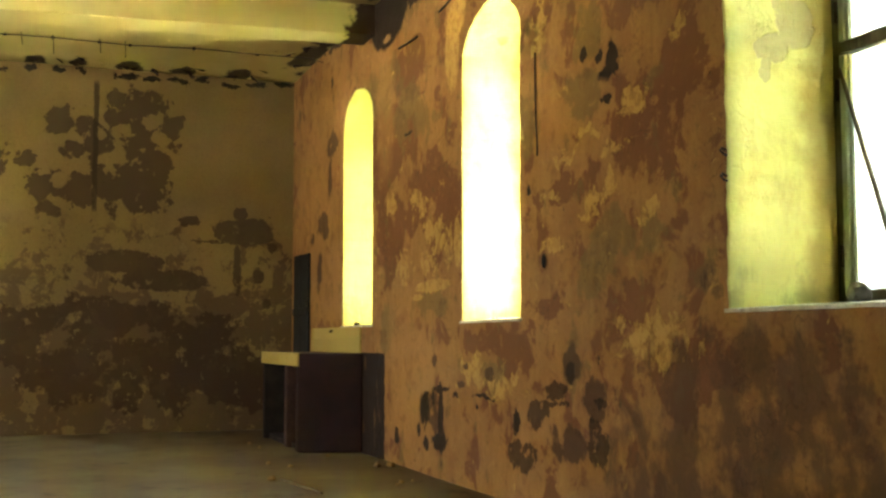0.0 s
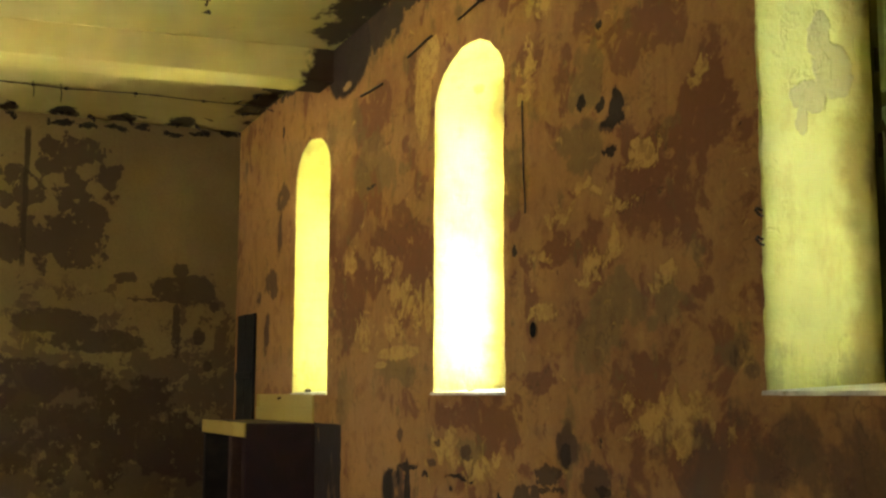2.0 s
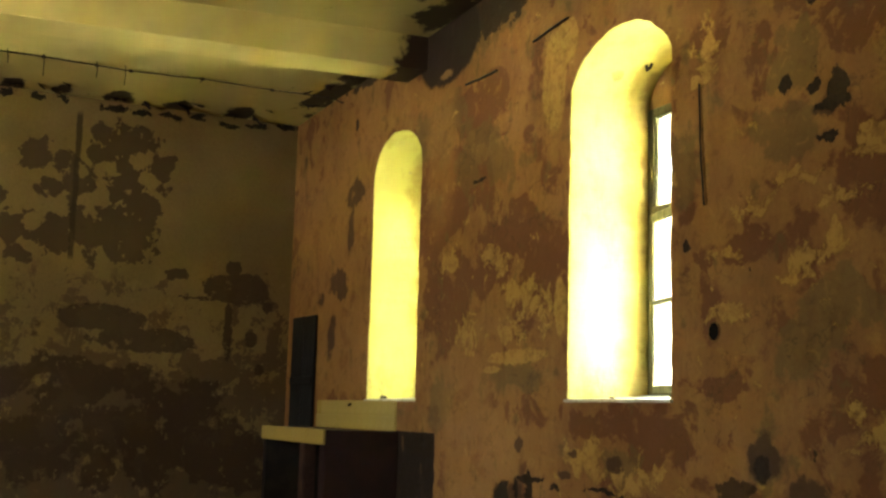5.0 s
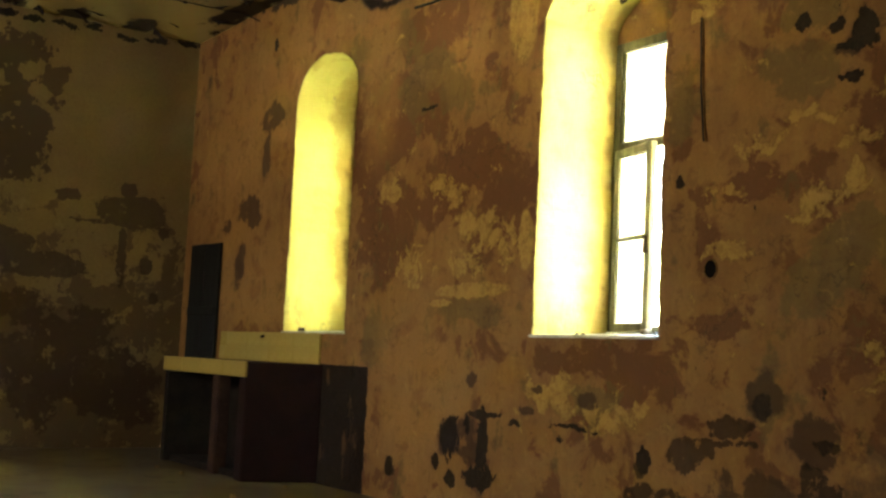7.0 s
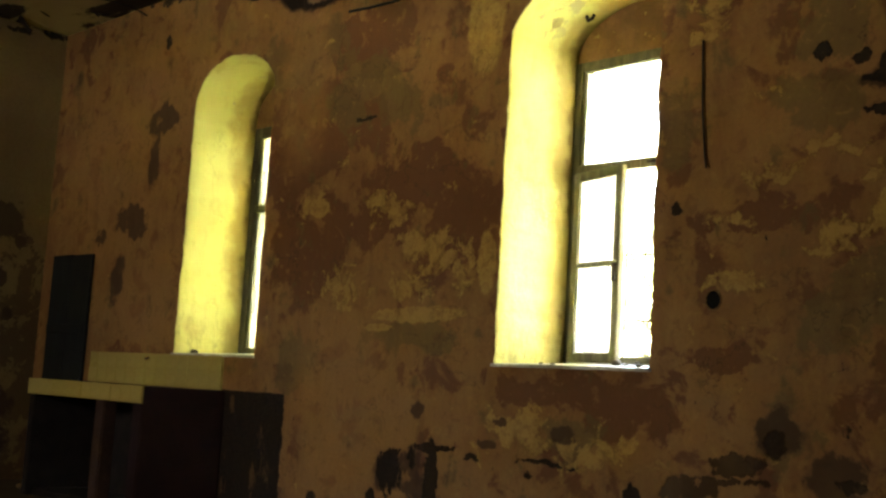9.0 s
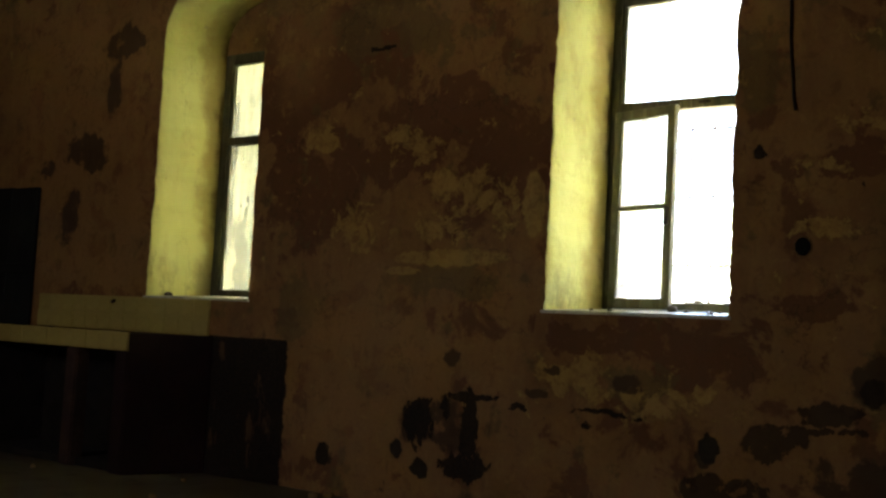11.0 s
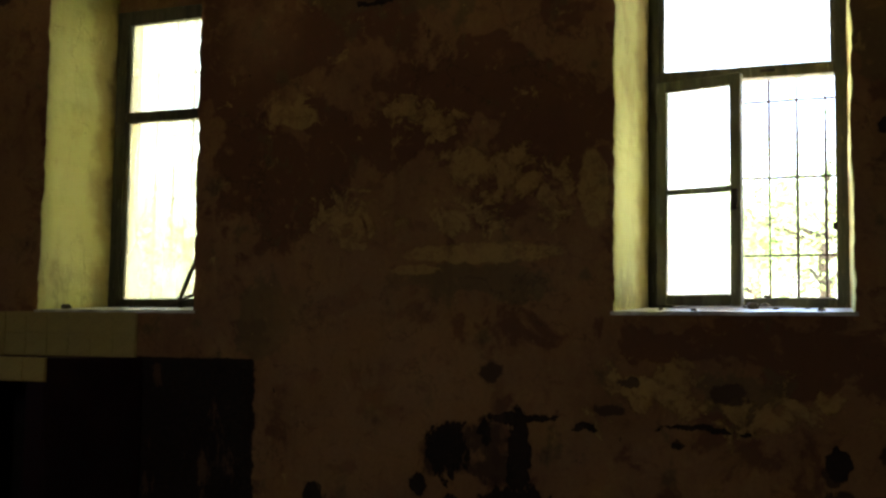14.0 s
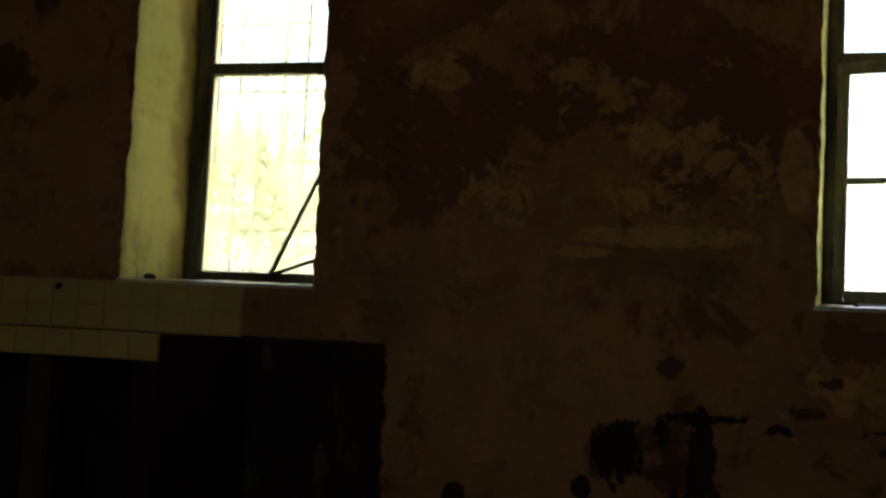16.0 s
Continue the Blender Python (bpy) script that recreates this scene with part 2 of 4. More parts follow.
    rubbed = g.ramp(g.math("MULTIPLY_ADD", g.blobs(p, [(3.50, 0.35, 0.16, 0.3), (3.12, 0.80, 0.05, 0.10), (3.1, 0.3, 0.1, 0.2)], 0, 0.3, 1.4), 0.14, third=g.noise(6, 9, 0.7, stretch=(1.3, 1, 0.6))), 0.62, 0.70, 1.0, 0.70)
    c = g.mix(g.math("MULTIPLY", g.math("MULTIPLY", dado, rubbed), 0.98), c, (0.010, 0.008, 0.007))
    crack = g.math("MULTIPLY", g.ramp(g.math("ABSOLUTE", g.math("SUBTRACT", g.noise(1.7, 9, 0.6), 0.5)), 0.006, 0.002), g.ramp(g.noise(0.9, 3), 0.50, 0.56))
    c = g.mix(g.math("MULTIPLY", crack, 0.4), c, (0.044, 0.031, 0.017))
    # fine grain and drips
    grain = g.noise(42, 7, 0.75)
    c = g.mix(g.ramp(grain, 0.40, 0.70, 0.0, 0.20), c, (0.114, 0.065, 0.029))
    c = g.mix(g.ramp(g.noise(9, 5, 0.6, stretch=(1.0, 1.0, 0.12)), 0.55, 0.75, 0.0, 0.3), c, (0.144, 0.082, 0.038))
    c = g.tone(c, (0.85, 0.785, 0.76))
    h = g.math("MULTIPLY_ADD", brown, -0.35, third=g.math("MULTIPLY", flake, 0.45))
    h = g.math("MULTIPLY_ADD", tar, -0.6, third=h)
    h = g.math("MULTIPLY_ADD", hole, -1.5, third=h)
    h = g.math("MULTIPLY_ADD", grain, 0.45, third=h)
    h = g.math("MULTIPLY_ADD", g.noise(2.2, 5), 2.2, third=h)
    return g.finish(c, h, 0.010, 0.8)


def far_wall_paint():
    g = Nodes("peeling_drab_plaster")
    p = g.plan(1, 0.10, 0.05)
    pf = g.plan(1, 0.2, 0.08)
    z = g.xyz()[2]
    base = g.mix(g.ramp(g.noise(0.8, 6), 0.35, 0.65), (0.30, 0.225, 0.085), (0.245, 0.185, 0.072))
    below = g.ramp(g.xyz(pf)[1], 2.45, 2.25)
    mott = g.ramp(g.math("MULTIPLY_ADD", g.ramp(z, 2.2, 0.9), 0.10, third=g.noise(3.0, 12, 0.68, distort=0.3)), 0.52, 0.57)
    c = g.mix(g.math("MULTIPLY", below, g.math("MULTIPLY", mott, 0.85)), base, (0.118, 0.078, 0.038))
    edge = g.noise(6.5, 10, 0.64)
    peel = g.region(p, [(-1.80, 3.69, 0.35, 0.19), (-1.73, 3.22, 0.22, 0.40), (-1.80, 2.72, 0.40, 0.32), (-1.40, 3.46, 0.14, 0.15), (-2.64, 3.44, 0.18, 0.15), (-2.38, 3.40, 0.09, 0.13),
                        (-2.50, 3.14, 0.14, 0.12), (-2.76, 2.74, 0.24, 0.20), (-2.42, 2.68, 0.26, 0.20), (-2.98, 3.02, 0.12, 0.12), (-2.75, 2.45, 0.15, 0.09), (-2.2, 3.2, 0.2, 0.3), (-1.2, 2.38, 0.12, 0.07), (-2.02, 3.52, 0.18, 0.14), (-2.15, 2.75, 0.3, 0.18), (-1.58, 2.95, 0.16, 0.3)], edge, 0.69, 0.34, 0.02, 0.3, 1.6)
    more = g.region(g.plan(1, 0.045, 0.03), [(-0.58, 2.27, 0.36, 0.16), (-0.62, 2.47, 0.09, 0.09), (-0.65, 1.81, 0.045, 0.30), (-0.66, 2.15, 0.50, 0.02), (-0.52, 2.25, 0.25, 0.14), (-0.25, 2.1, 0.06, 0.06),
                        (-3.7, 3.0, 0.5, 0.4), (-4.8, 2.6, 0.6, 0.5), (-1.9, 1.9, 0.45, 0.13), (-1.5, 1.7, 0.5, 0.12), (-0.4, 1.75, 0.06, 0.08), (-0.3, 1.45, 0.05, 0.06)], edge, 0.70, 0.50, 0.03, 0.5, 1.4)
    left = g.blobs(p, [(-1.66, 3.50, 0.09, 0.10), (-1.53, 3.30, 0.11, 0.08), (-1.98, 3.36, 0.08, 0.09), (-2.18, 3.32, 0.06, 0.07), (-2.08, 3.06, 0.16, 0.09), (-2.63, 2.80, 0.09, 0.09), (-0.38, 2.24, 0.05, 0.06), (-2.8, 3.05, 0.1, 0.15)], 0.06)
    peel = g.math("MAXIMUM", g.math("MULTIPLY", peel, g.math("SUBTRACT", 1.0, left)), more)
    c = g.mix(g.math("MULTIPLY", peel, 0.92), c, (0.082, 0.054, 0.028))
    low = g.region(pf, [(-1.9, 0.70, 1.3, 0.45), (-2.17, 1.25, 0.9, 0.25), (-1.0, 0.85, 0.6, 0.5), (-3.1, 1.04, 0.5, 0.35), (-4.4, 0.8, 1.2, 0.6), (-0.5, 0.5, 0.5, 0.35)], g.noise(2.6, 10, 0.64), 0.63, 0.26, 0.06, 0.5, 1.4)
    c = g.mix(g.math("MULTIPLY", low, 0.9), c, (0.066, 0.038, 0.021))
    pale = g.math("MULTIPLY", g.ramp(g.noise(5.2, 10, 0.7), 0.59, 0.63), below)
    c = g.mix(g.math("MULTIPLY", pale, 0.5), c, (0.34, 0.265, 0.105))
    line = g.math("MULTIPLY", g.math("MULTIPLY", g.ramp(g.math("ABSOLUTE", g.math("ADD", g.xyz(g.plan(1, 0.02, 0.01))[0], 2.25)), 0.035, 0.02), g.ramp(z, 2.42, 2.5)), g.ramp(z, 3.95, 3.88))
    c = g.mix(g.math("MULTIPLY", line, 0.85), c, (0.045, 0.032, 0.018))
    mould = g.region(p, [(-2.95, 4.03, 0.12, 0.05), (-2.66, 4.03, 0.08, 0.05), (-2.42, 4.05, 0.06, 0.07), (-1.92, 4.02, 0.16, 0.05), (-1.66, 3.99, 0.11, 0.035), (-1.36, 4.00, 0.14, 0.035), (-1.08, 4.03, 0.10, 0.05),
                         (-0.75, 3.99, 0.16, 0.035), (-0.45, 4.02, 0.12, 0.04), (-3.4, 4.0, 0.2, 0.05), (-0.1, 4.05, 0.2, 0.05)], g.noise(12, 9, 0.7), 0.70, 0.34, 0.05, 0.3, 1.7)
    c = g.mix(mould, c, (0.013, 0.011, 0.008))
    grain = g.noise(36, 7, 0.75)
    c = g.mix(g.ramp(grain, 0.4, 0.7, 0.0, 0.28), c, (0.09, 0.062, 0.027))
    c = g.tone(c, (0.74, 0.71, 0.74))
    h = g.math("MULTIPLY_ADD", peel, -0.7, third=g.math("MULTIPLY_ADD", grain, 0.4, third=g.math("MULTIPLY", g.noise(2.2, 5), 1.8)))
    return g.finish(c, h, 0.010, 0.75)


def reveal_paint():
    """Yellowed limewash of the window reveals, rust-stained and painted with shade beside the frames."""
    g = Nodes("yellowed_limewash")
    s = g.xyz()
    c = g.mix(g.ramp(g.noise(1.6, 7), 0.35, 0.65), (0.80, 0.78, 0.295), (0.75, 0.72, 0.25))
    # browner with depth: rust stain plus the shade by the frames, as colour
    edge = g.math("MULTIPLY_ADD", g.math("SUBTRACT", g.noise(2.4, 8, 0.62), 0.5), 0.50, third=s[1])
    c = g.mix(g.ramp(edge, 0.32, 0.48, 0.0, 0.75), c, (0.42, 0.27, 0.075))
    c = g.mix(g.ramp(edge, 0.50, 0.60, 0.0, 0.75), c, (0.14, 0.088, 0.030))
    crack = g.math("MULTIPLY", g.ramp(g.math("ABSOLUTE", g.math("SUBTRACT", g.noise(2.6, 8, 0.58, stretch=(1, 1, 0.55)), 0.5)), 0.012, 0.004), g.ramp(g.noise(1.4, 3), 0.47, 0.53))
    c = g.mix(g.math("MULTIPLY", crack, 0.12), c, (0.30, 0.22, 0.085))
    c = g.mix(g.ramp(g.noise(3.2, 9, 0.66, stretch=(1, 1, 0.5)), 0.50, 0.64, 0.0, 0.42), c, (0.56, 0.43, 0.135))
    bare = g.ramp(g.noise(2.3, 10, 0.62, distort=0.3), 0.64, 0.66)
    c = g.mix(g.math("MULTIPLY", bare, 0.55), c, (0.50, 0.43, 0.25))
    q = g.plan(1, 0.05, 0.03)
    scar = g.math("MULTIPLY", g.blobs(q, [(0.36, 2.47, 0.10, 0.12), (0.24, 2.34, 0.09, 0.07), (0.30, 2.62, 0.05, 0.10), (0.20, 2.24, 0.03, 0.06)], 0.06), g.ramp(s[0], 8.4, 8.5))
    c = g.mix(g.math("MULTIPLY", scar, 0.55), c, (0.46, 0.39, 0.23))
    bare = g.math("MAXIMUM", bare, scar)
    knock = g.math("MULTIPLY", g.blobs(q, [(0.28, 3.19, 0.035, 0.03), (0.22, 3.27, 0.025, 0.025)], 0.1), g.ramp(s[0], 5.8, 5.7))
    c = g.mix(g.math("MULTIPLY", g.math("MULTIPLY", knock, g.ramp(s[0], 5.4, 5.5)), 0.7), c, (0.33, 0.24, 0.11))
    pit = g.ramp(g.noise(17, 6, 0.62), 0.71, 0.76)
    c = g.mix(g.math("MULTIPLY", pit, 0.65), c, (0.20, 0.13, 0.05))
    foot = g.math("MULTIPLY", g.ramp(s[2], 1.55, 1.20), g.ramp(g.noise(5, 8, 0.68, stretch=(1, 1, 0.5)), 0.45, 0.58))
    c = g.mix(g.math("MULTIPLY", foot, 0.5), c, (0.33, 0.28, 0.11))
    h = g.math("MULTIPLY_ADD", bare, -0.5, third=g.math("MULTIPLY_ADD", g.noise(30, 7, 0.7), 0.4, third=g.math("MULTIPLY", g.noise(5, 6), 1.6)))
    h = g.math("MULTIPLY_ADD", crack, -0.4, third=h)
    return g.finish(c, h, 0.014, 0.85)


def ceiling_paint():
    g = Nodes("mouldy_limewash_ceiling")
    c = g.mix(g.ramp(g.noise(0.9, 7), 0.35, 0.65), (0.56, 0.49, 0.215), (0.48, 0.415, 0.175))
    p = g.plan(0, 0.09, 0.04, up=1)
    spot = g.noise(3.0, 7, 0.60, stretch=(1.0, 1.6, 1))
    black = g.region(p, [(0.10, -2.9, 0.35, 0.14), (0.10, -2.45, 0.3, 0.12), (0.12, -1.9, 0.35, 0.18), (0.1, -1.3, 0.3, 0.2), (0.15, -0.7, 0.35, 0.2), (0.1, -3.6, 0.3, 0.3),
                         (1.2, -0.10, 0.8, 0.20), (2.3, -0.08, 0.7, 0.24), (4.3, -0.12, 0.9, 0.30), (5.4, -0.06, 0.8, 0.14), (6.6, -0.05, 0.9, 0.08)], spot, 0.66, 0.34, 0.12, 0.4, 1.4)
    c = g.mix(g.math("MULTIPLY", black, 0.95), c, (0.024, 0.014, 0.010))
    crack = g.ramp(g.noise(6.0, 10, 0.7), 0.66, 0.70)
    c = g.mix(g.math("MULTIPLY", crack, 0.4), c, (0.22, 0.17, 0.07))
    h = g.math("MULTIPLY_ADD", black, -0.6, third=g.noise(24, 6, 0.7))
    return g.finish(c, h, 0.006, 0.5)


def beam_paint():
    g = Nodes("limewashed_beam")
    c = g.mix(g.ramp(g.noise(1.2, 7), 0.35, 0.65), (0.64, 0.565, 0.25), (0.57, 0.495, 0.21))
    y = g.math("MULTIPLY_ADD", g.math("SUBTRACT", g.noise(4, 8, 0.65), 0.5), 0.35, third=g.xyz()[1])
    c = g.mix(g.ramp(y, -0.26, -0.20), c, (0.040, 0.022, 0.014))
    c = g.mix(g.math("MULTIPLY", g.ramp(g.noise(7, 9, 0.7), 0.68, 0.72), 0.6), c, (0.16, 0.12, 0.05))
    return g.finish(c, g.noise(20, 6, 0.7), 0.006, 0.5)


def leaf_paint():
    g = Nodes("summer_leaves", 0.6)
    c = g.mix(g.ramp(g.noise(1.2, 4), 0.4, 0.6), (0.105, 0.12, 0.060), (0.075, 0.10, 0.042))
    g.finish(c)
    tl = g.t.nodes.new("ShaderNodeBsdfTranslucent")
    tl.inputs["Color"].default_value = (0.13, 0.19, 0.06, 1)
    add = g.t.nodes.new("ShaderNodeAddShader")
    g.t.links.new(g.bsdf.outputs[0], add.inputs[0])
    g.t.links.new(tl.outputs[0], add.inputs[1])
    g.t.links.new(add.outputs[0], g.t.nodes["Material Output"].inputs["Surface"])
    return g.mat


def floor_paint():
    g = Nodes("dusty_concrete_floor", 0.75)
    c = g.mix(g.ramp(g.noise(0.8, 8, 0.6), 0.35, 0.65), (0.25, 0.200, 0.105), (0.165, 0.120, 0.064))
    c = g.mix(g.ramp(g.noise(3.5, 9, 0.7), 0.55, 0.65, 0, 0.6), c, (0.062, 0.042, 0.024))
    c = g.mix(g.ramp(g.noise(40, 5, 0.7), 0.55, 0.7, 0, 0.4), c, (0.21, 0.17, 0.095))
    c = g.tone(c, (0.58, 0.58, 0.58))
    return g.finish(c, g.math("ADD", g.noise(2.5, 6), g.math("MULTIPLY", g.noise(30, 6, 0.7), 0.4)), 0.015, 0.6)


def simple(name, a, b, scale, rough=0.8, bump=0.4, depth=0.004, stretch=None, wear=None, metal=0.0, fine=40):
    """Two tones in blotches with fine grain, and worn spots of a third."""
    g = Nodes(name, rough)
    g.bsdf.inputs["Metallic"].default_value = metal
    c = g.mix(g.ramp(g.noise(scale, 7, 0.62, stretch=stretch), 0.38, 0.62), a, b)
    if wear:
        c = g.mix(g.ramp(g.noise(scale * 2.7, 9, 0.68, stretch=stretch), 0.58, 0.64, 0, 0.8), c, wear)
    fine_grain = g.noise(fine, 5, 0.7, stretch=stretch)
    c = g.mix(g.ramp(fine_grain, 0.45, 0.75, 0, 0.3), c, tuple(x * 0.45 for x in b))
    return g.finish(c, fine_grain, depth, bump)


def dirty_glass(name, clean, dirt, tint, veil):
    g = Nodes(name)
    m = g.mat
    out = g.t.nodes["Material Output"]
    g.t.nodes.remove(g.t.nodes["Principled BSDF"])
    tr, df, tl, gl = (g.t.nodes.new("ShaderNodeBsdf" + k) for k in ("Transparent", "Diffuse", "Translucent", "Glossy"))
    tr.inputs["Color"].default_value = (*tint, 1)
    df.inputs["Color"].default_value = (0.42, 0.40, 0.28, 1)
    tl.inputs["Color"].default_value = (*veil, 1)
    gl.inputs["Roughness"].default_value = 0.06
    streak = g.noise(5, 5, 0.55, stretch=(2.0, 1, 0.2))
    cloud = g.noise(2.2, 6, 0.6)
    f = g.ramp(g.math("ADD", g.math("MULTIPLY", streak, 0.5), g.math("MULTIPLY", cloud, 0.5)), 0.36, 0.64, clean, dirt)

    def blend(fac, a, b):
        n = g.t.nodes.new("ShaderNodeMixShader")
        g.put(fac, n.inputs[0])
        g.t.links.new(a, n.inputs[1])
        g.t.links.new(b, n.inputs[2])
        return n.outputs[0]
    fres = g.t.nodes.new("ShaderNodeFresnel")
    body = blend(f, tr.outputs[0], blend(0.88, df.outputs[0], tl.outputs[0]))
    g.t.links.new(blend(fres.outputs[0], body, gl.outputs[0]), out.inputs["Surface"])
    return m


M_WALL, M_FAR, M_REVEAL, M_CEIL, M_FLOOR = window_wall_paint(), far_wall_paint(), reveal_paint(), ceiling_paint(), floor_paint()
M_PLAIN = simple("drab_plaster", (0.27, 0.19, 0.085), (0.20, 0.135, 0.06), 1.5, 0.9, 0.6, 0.01, wear=(0.20, 0.12, 0.06))
M_BRICKY = simple("rusty_brown_plaster", (0.24, 0.125, 0.045), (0.16, 0.08, 0.03), 4.0, 0.95, 0.9, 0.012, wear=(0.36, 0.25, 0.09))
M_BEAM = beam_paint()
M_FRAME = simple("weathered_green_brown_paint", (0.115, 0.105, 0.050), (0.070, 0.062, 0.030), 6.0, 0.6, 0.5, 0.002, (3, 3, 0.5), (0.20, 0.18, 0.10))
M_SASH = simple("old_olive_sash_paint", (0.17, 0.16, 0.085), (0.115, 0.105, 0.055), 6.0, 0.55, 0.5, 0.002, (3, 3, 0.5), (0.27, 0.25, 0.16))
M_SASH_PALE = simple("pale_green_sash_paint", (0.34, 0.36, 0.22), (0.26, 0.28, 0.17), 6.0, 0.5, 0.4, 0.002, (3, 3, 0.5), (0.20, 0.18, 0.10))
M_SILL = simple("chipped_white_sill", (0.62, 0.60, 0.49), (0.44, 0.41, 0.30), 5.0, 0.4, 0.4, 0.002, wear=(0.30, 0.26, 0.16))
M_IRON = simple("rusted_iron", (0.060, 0.040, 0.026), (0.035, 0.026, 0.018), 20.0, 0.7, 0.5, 0.001, metal=0.4, wear=(0.12, 0.06, 0.03))
M_TILE = simple("cream_glazed_tile", (0.47, 0.37, 0.105), (0.40, 0.31, 0.085), 3.0, 0.45, 0.15, 0.001, wear=(0.30, 0.24, 0.10))
M_GROUT = simple("dirty_grout", (0.45, 0.355, 0.10), (0.39, 0.30, 0.083), 12.0)
M_RED = simple("oxblood_painted_render", (0.024, 0.008, 0.007), (0.016, 0.006, 0.0055), 3.5, 0.7, 0.5, 0.004, wear=(0.018, 0.010, 0.009))
M_PINK = simple("faded_red_render", (0.075, 0.040, 0.026), (0.045, 0.024, 0.018), 5.0, 0.8, 0.5, 0.004, wear=(0.07, 0.035, 0.025))
M_SLAB = simple("grimy_concrete", (0.16, 0.13, 0.075), (0.11, 0.085, 0.05), 5.0, 0.85, 0.5, 0.004)
M_BLACK = simple("tarred_board", (0.011, 0.012, 0.011), (0.008, 0.008, 0.008), 4.0, 0.7, 0.5, 0.003, (4, 4, 0.4))
# near-black: the shade inside the counter is put into this colour
M_INNER_SHADE = simple("shade_dark_brick", (0.022, 0.017, 0.013), (0.014, 0.011, 0.009), 6.0, 0.95, 0.6, 0.005)
M_BORE = simple("shade_black_bore", (0.004, 0.0035, 0.003), (0.003, 0.0025, 0.002), 10.0, 1.0)
M_CABLE = simple("black_rubber", (0.020, 0.018, 0.015), (0.013, 0.012, 0.010), 20.0, 0.6)
M_WOOD = simple("grey_weathered_wood", (0.12, 0.095, 0.055), (0.075, 0.058, 0.034), 5.0, 0.85, 0.5, 0.003, (4, 4, 0.6))
M_STONE = simple("dark_lump_of_mortar", (0.12, 0.10, 0.07), (0.07, 0.058, 0.04), 9.0, 0.95, 0.8, 0.01)
M_ZINC = simple("dull_zinc", (0.62, 0.64, 0.62), (0.48, 0.50, 0.49), 8.0, 0.3, 0.3, 0.001, metal=0.8)
M_SCALE = simple("blackened_limewash_scale", (0.030, 0.022, 0.015), (0.018, 0.013, 0.010), 9.0, 0.95, 0.6, 0.003, wear=(0.10, 0.08, 0.04))
M_OUTER = simple("outer_brick_render", (0.36, 0.27, 0.18), (0.28, 0.20, 0.13), 2.0, 0.95, 0.6, 0.01)
M_GROUND = simple("pale_trodden_ground", (0.66, 0.63, 0.48), (0.56, 0.53, 0.39), 0.7, 0.95, 0.8, 0.03)
M_BARK = simple("grey_bark", (0.12, 0.10, 0.07), (0.08, 0.065, 0.045), 6.0, 0.95, 0.9, 0.02, (3, 3, 0.5))
M_LEAF = leaf_paint()
G_MILKY, G_DIM = dirty_glass("milky_glass", 0.18, 0.48, (0.93, 0.96, 0.94), (0.95, 0.94, 0.86)), dirty_glass("grimy_glass", 0.14, 0.40, (0.68, 0.69, 0.58), (0.88, 0.85, 0.56))

G_DULL = dirty_glass("dull_glass", 0.30, 0.60, (0.42, 0.45, 0.46), (0.48, 0.50, 0.47))

# ---- mesh helpers ----


def mesh_of(name, bm, mats):
    bmesh.ops.recalc_face_normals(bm, faces=bm.faces)
    me = bpy.data.meshes.new(name)
    bm.to_mesh(me)
    bm.free()
    for m in mats if isinstance(mats, (list, tuple)) else (mats,):
        me.materials.append(m)
    return me


def part(name, bm, material, parent=None, label=""):
    """One mesh object under a thing or part."""
    ob = new(name, mesh_of(name, bm, material))
    if parent:
        ob.parent = parent
        ob.matrix_parent_inverse = parent.matrix_basis.inverted() if parent.parent is None else Matrix()
    return tagged(ob, label) if label else ob


def thing(name, at, label, category, group="", kind=""):
    ob = new(name)
    ob.location = at
    ob.empty_display_size = 0.1
    bpy.context.view_layer.update()
    return tagged(ob, label, category, group, kind)


def box(x0, x1, y0, y1, z0, z1, bevel=0.0, m=None, bm=None, wobble=0.0, seed=0):
    own = bm is None
    b = bmesh.new()
    bmesh.ops.create_cube(b, size=1)
    for v in b.verts:
        v.co = Vector((x0 + (v.co.x + .5) * (x1 - x0), y0 + (v.co.y + .5) * (y1 - y0), z0 + (v.co.z + .5) * (z1 - z0)))
    if bevel:
        bmesh.ops.bevel(b, geom=b.edges[:], offset=bevel, segments=1, affect="EDGES")
    if wobble:
        for v in b.verts:
            v.co += noise.noise_vector(v.co * 3 + Vector((seed, seed, 0))) * wobble
    if m:
        b.transform(m)
    if own:
        return b
    me = bpy.data.meshes.new("tmp")
    b.to_mesh(me)
    b.free()
    bm.from_mesh(me)
    bpy.data.meshes.remove(me)
    return bm


def prism(plan, z0, z1, bevel=0.0):
    """An upright solid over a plan outline."""
    b = bmesh.new()
    lo = [b.verts.new((x, y, z0)) for x, y in plan]
    hi = [b.verts.new((x, y, z1)) for x, y in plan]
    b.faces.new(lo)
    b.faces.new(hi)
    n = len(plan)
    for i in range(n):
        b.faces.new((lo[i], lo[(i + 1) % n], hi[(i + 1) % n], hi[i]))
    if bevel:
        bmesh.ops.bevel(b, geom=b.edges[:], offset=bevel, segments=2, affect="EDGES")
    return b


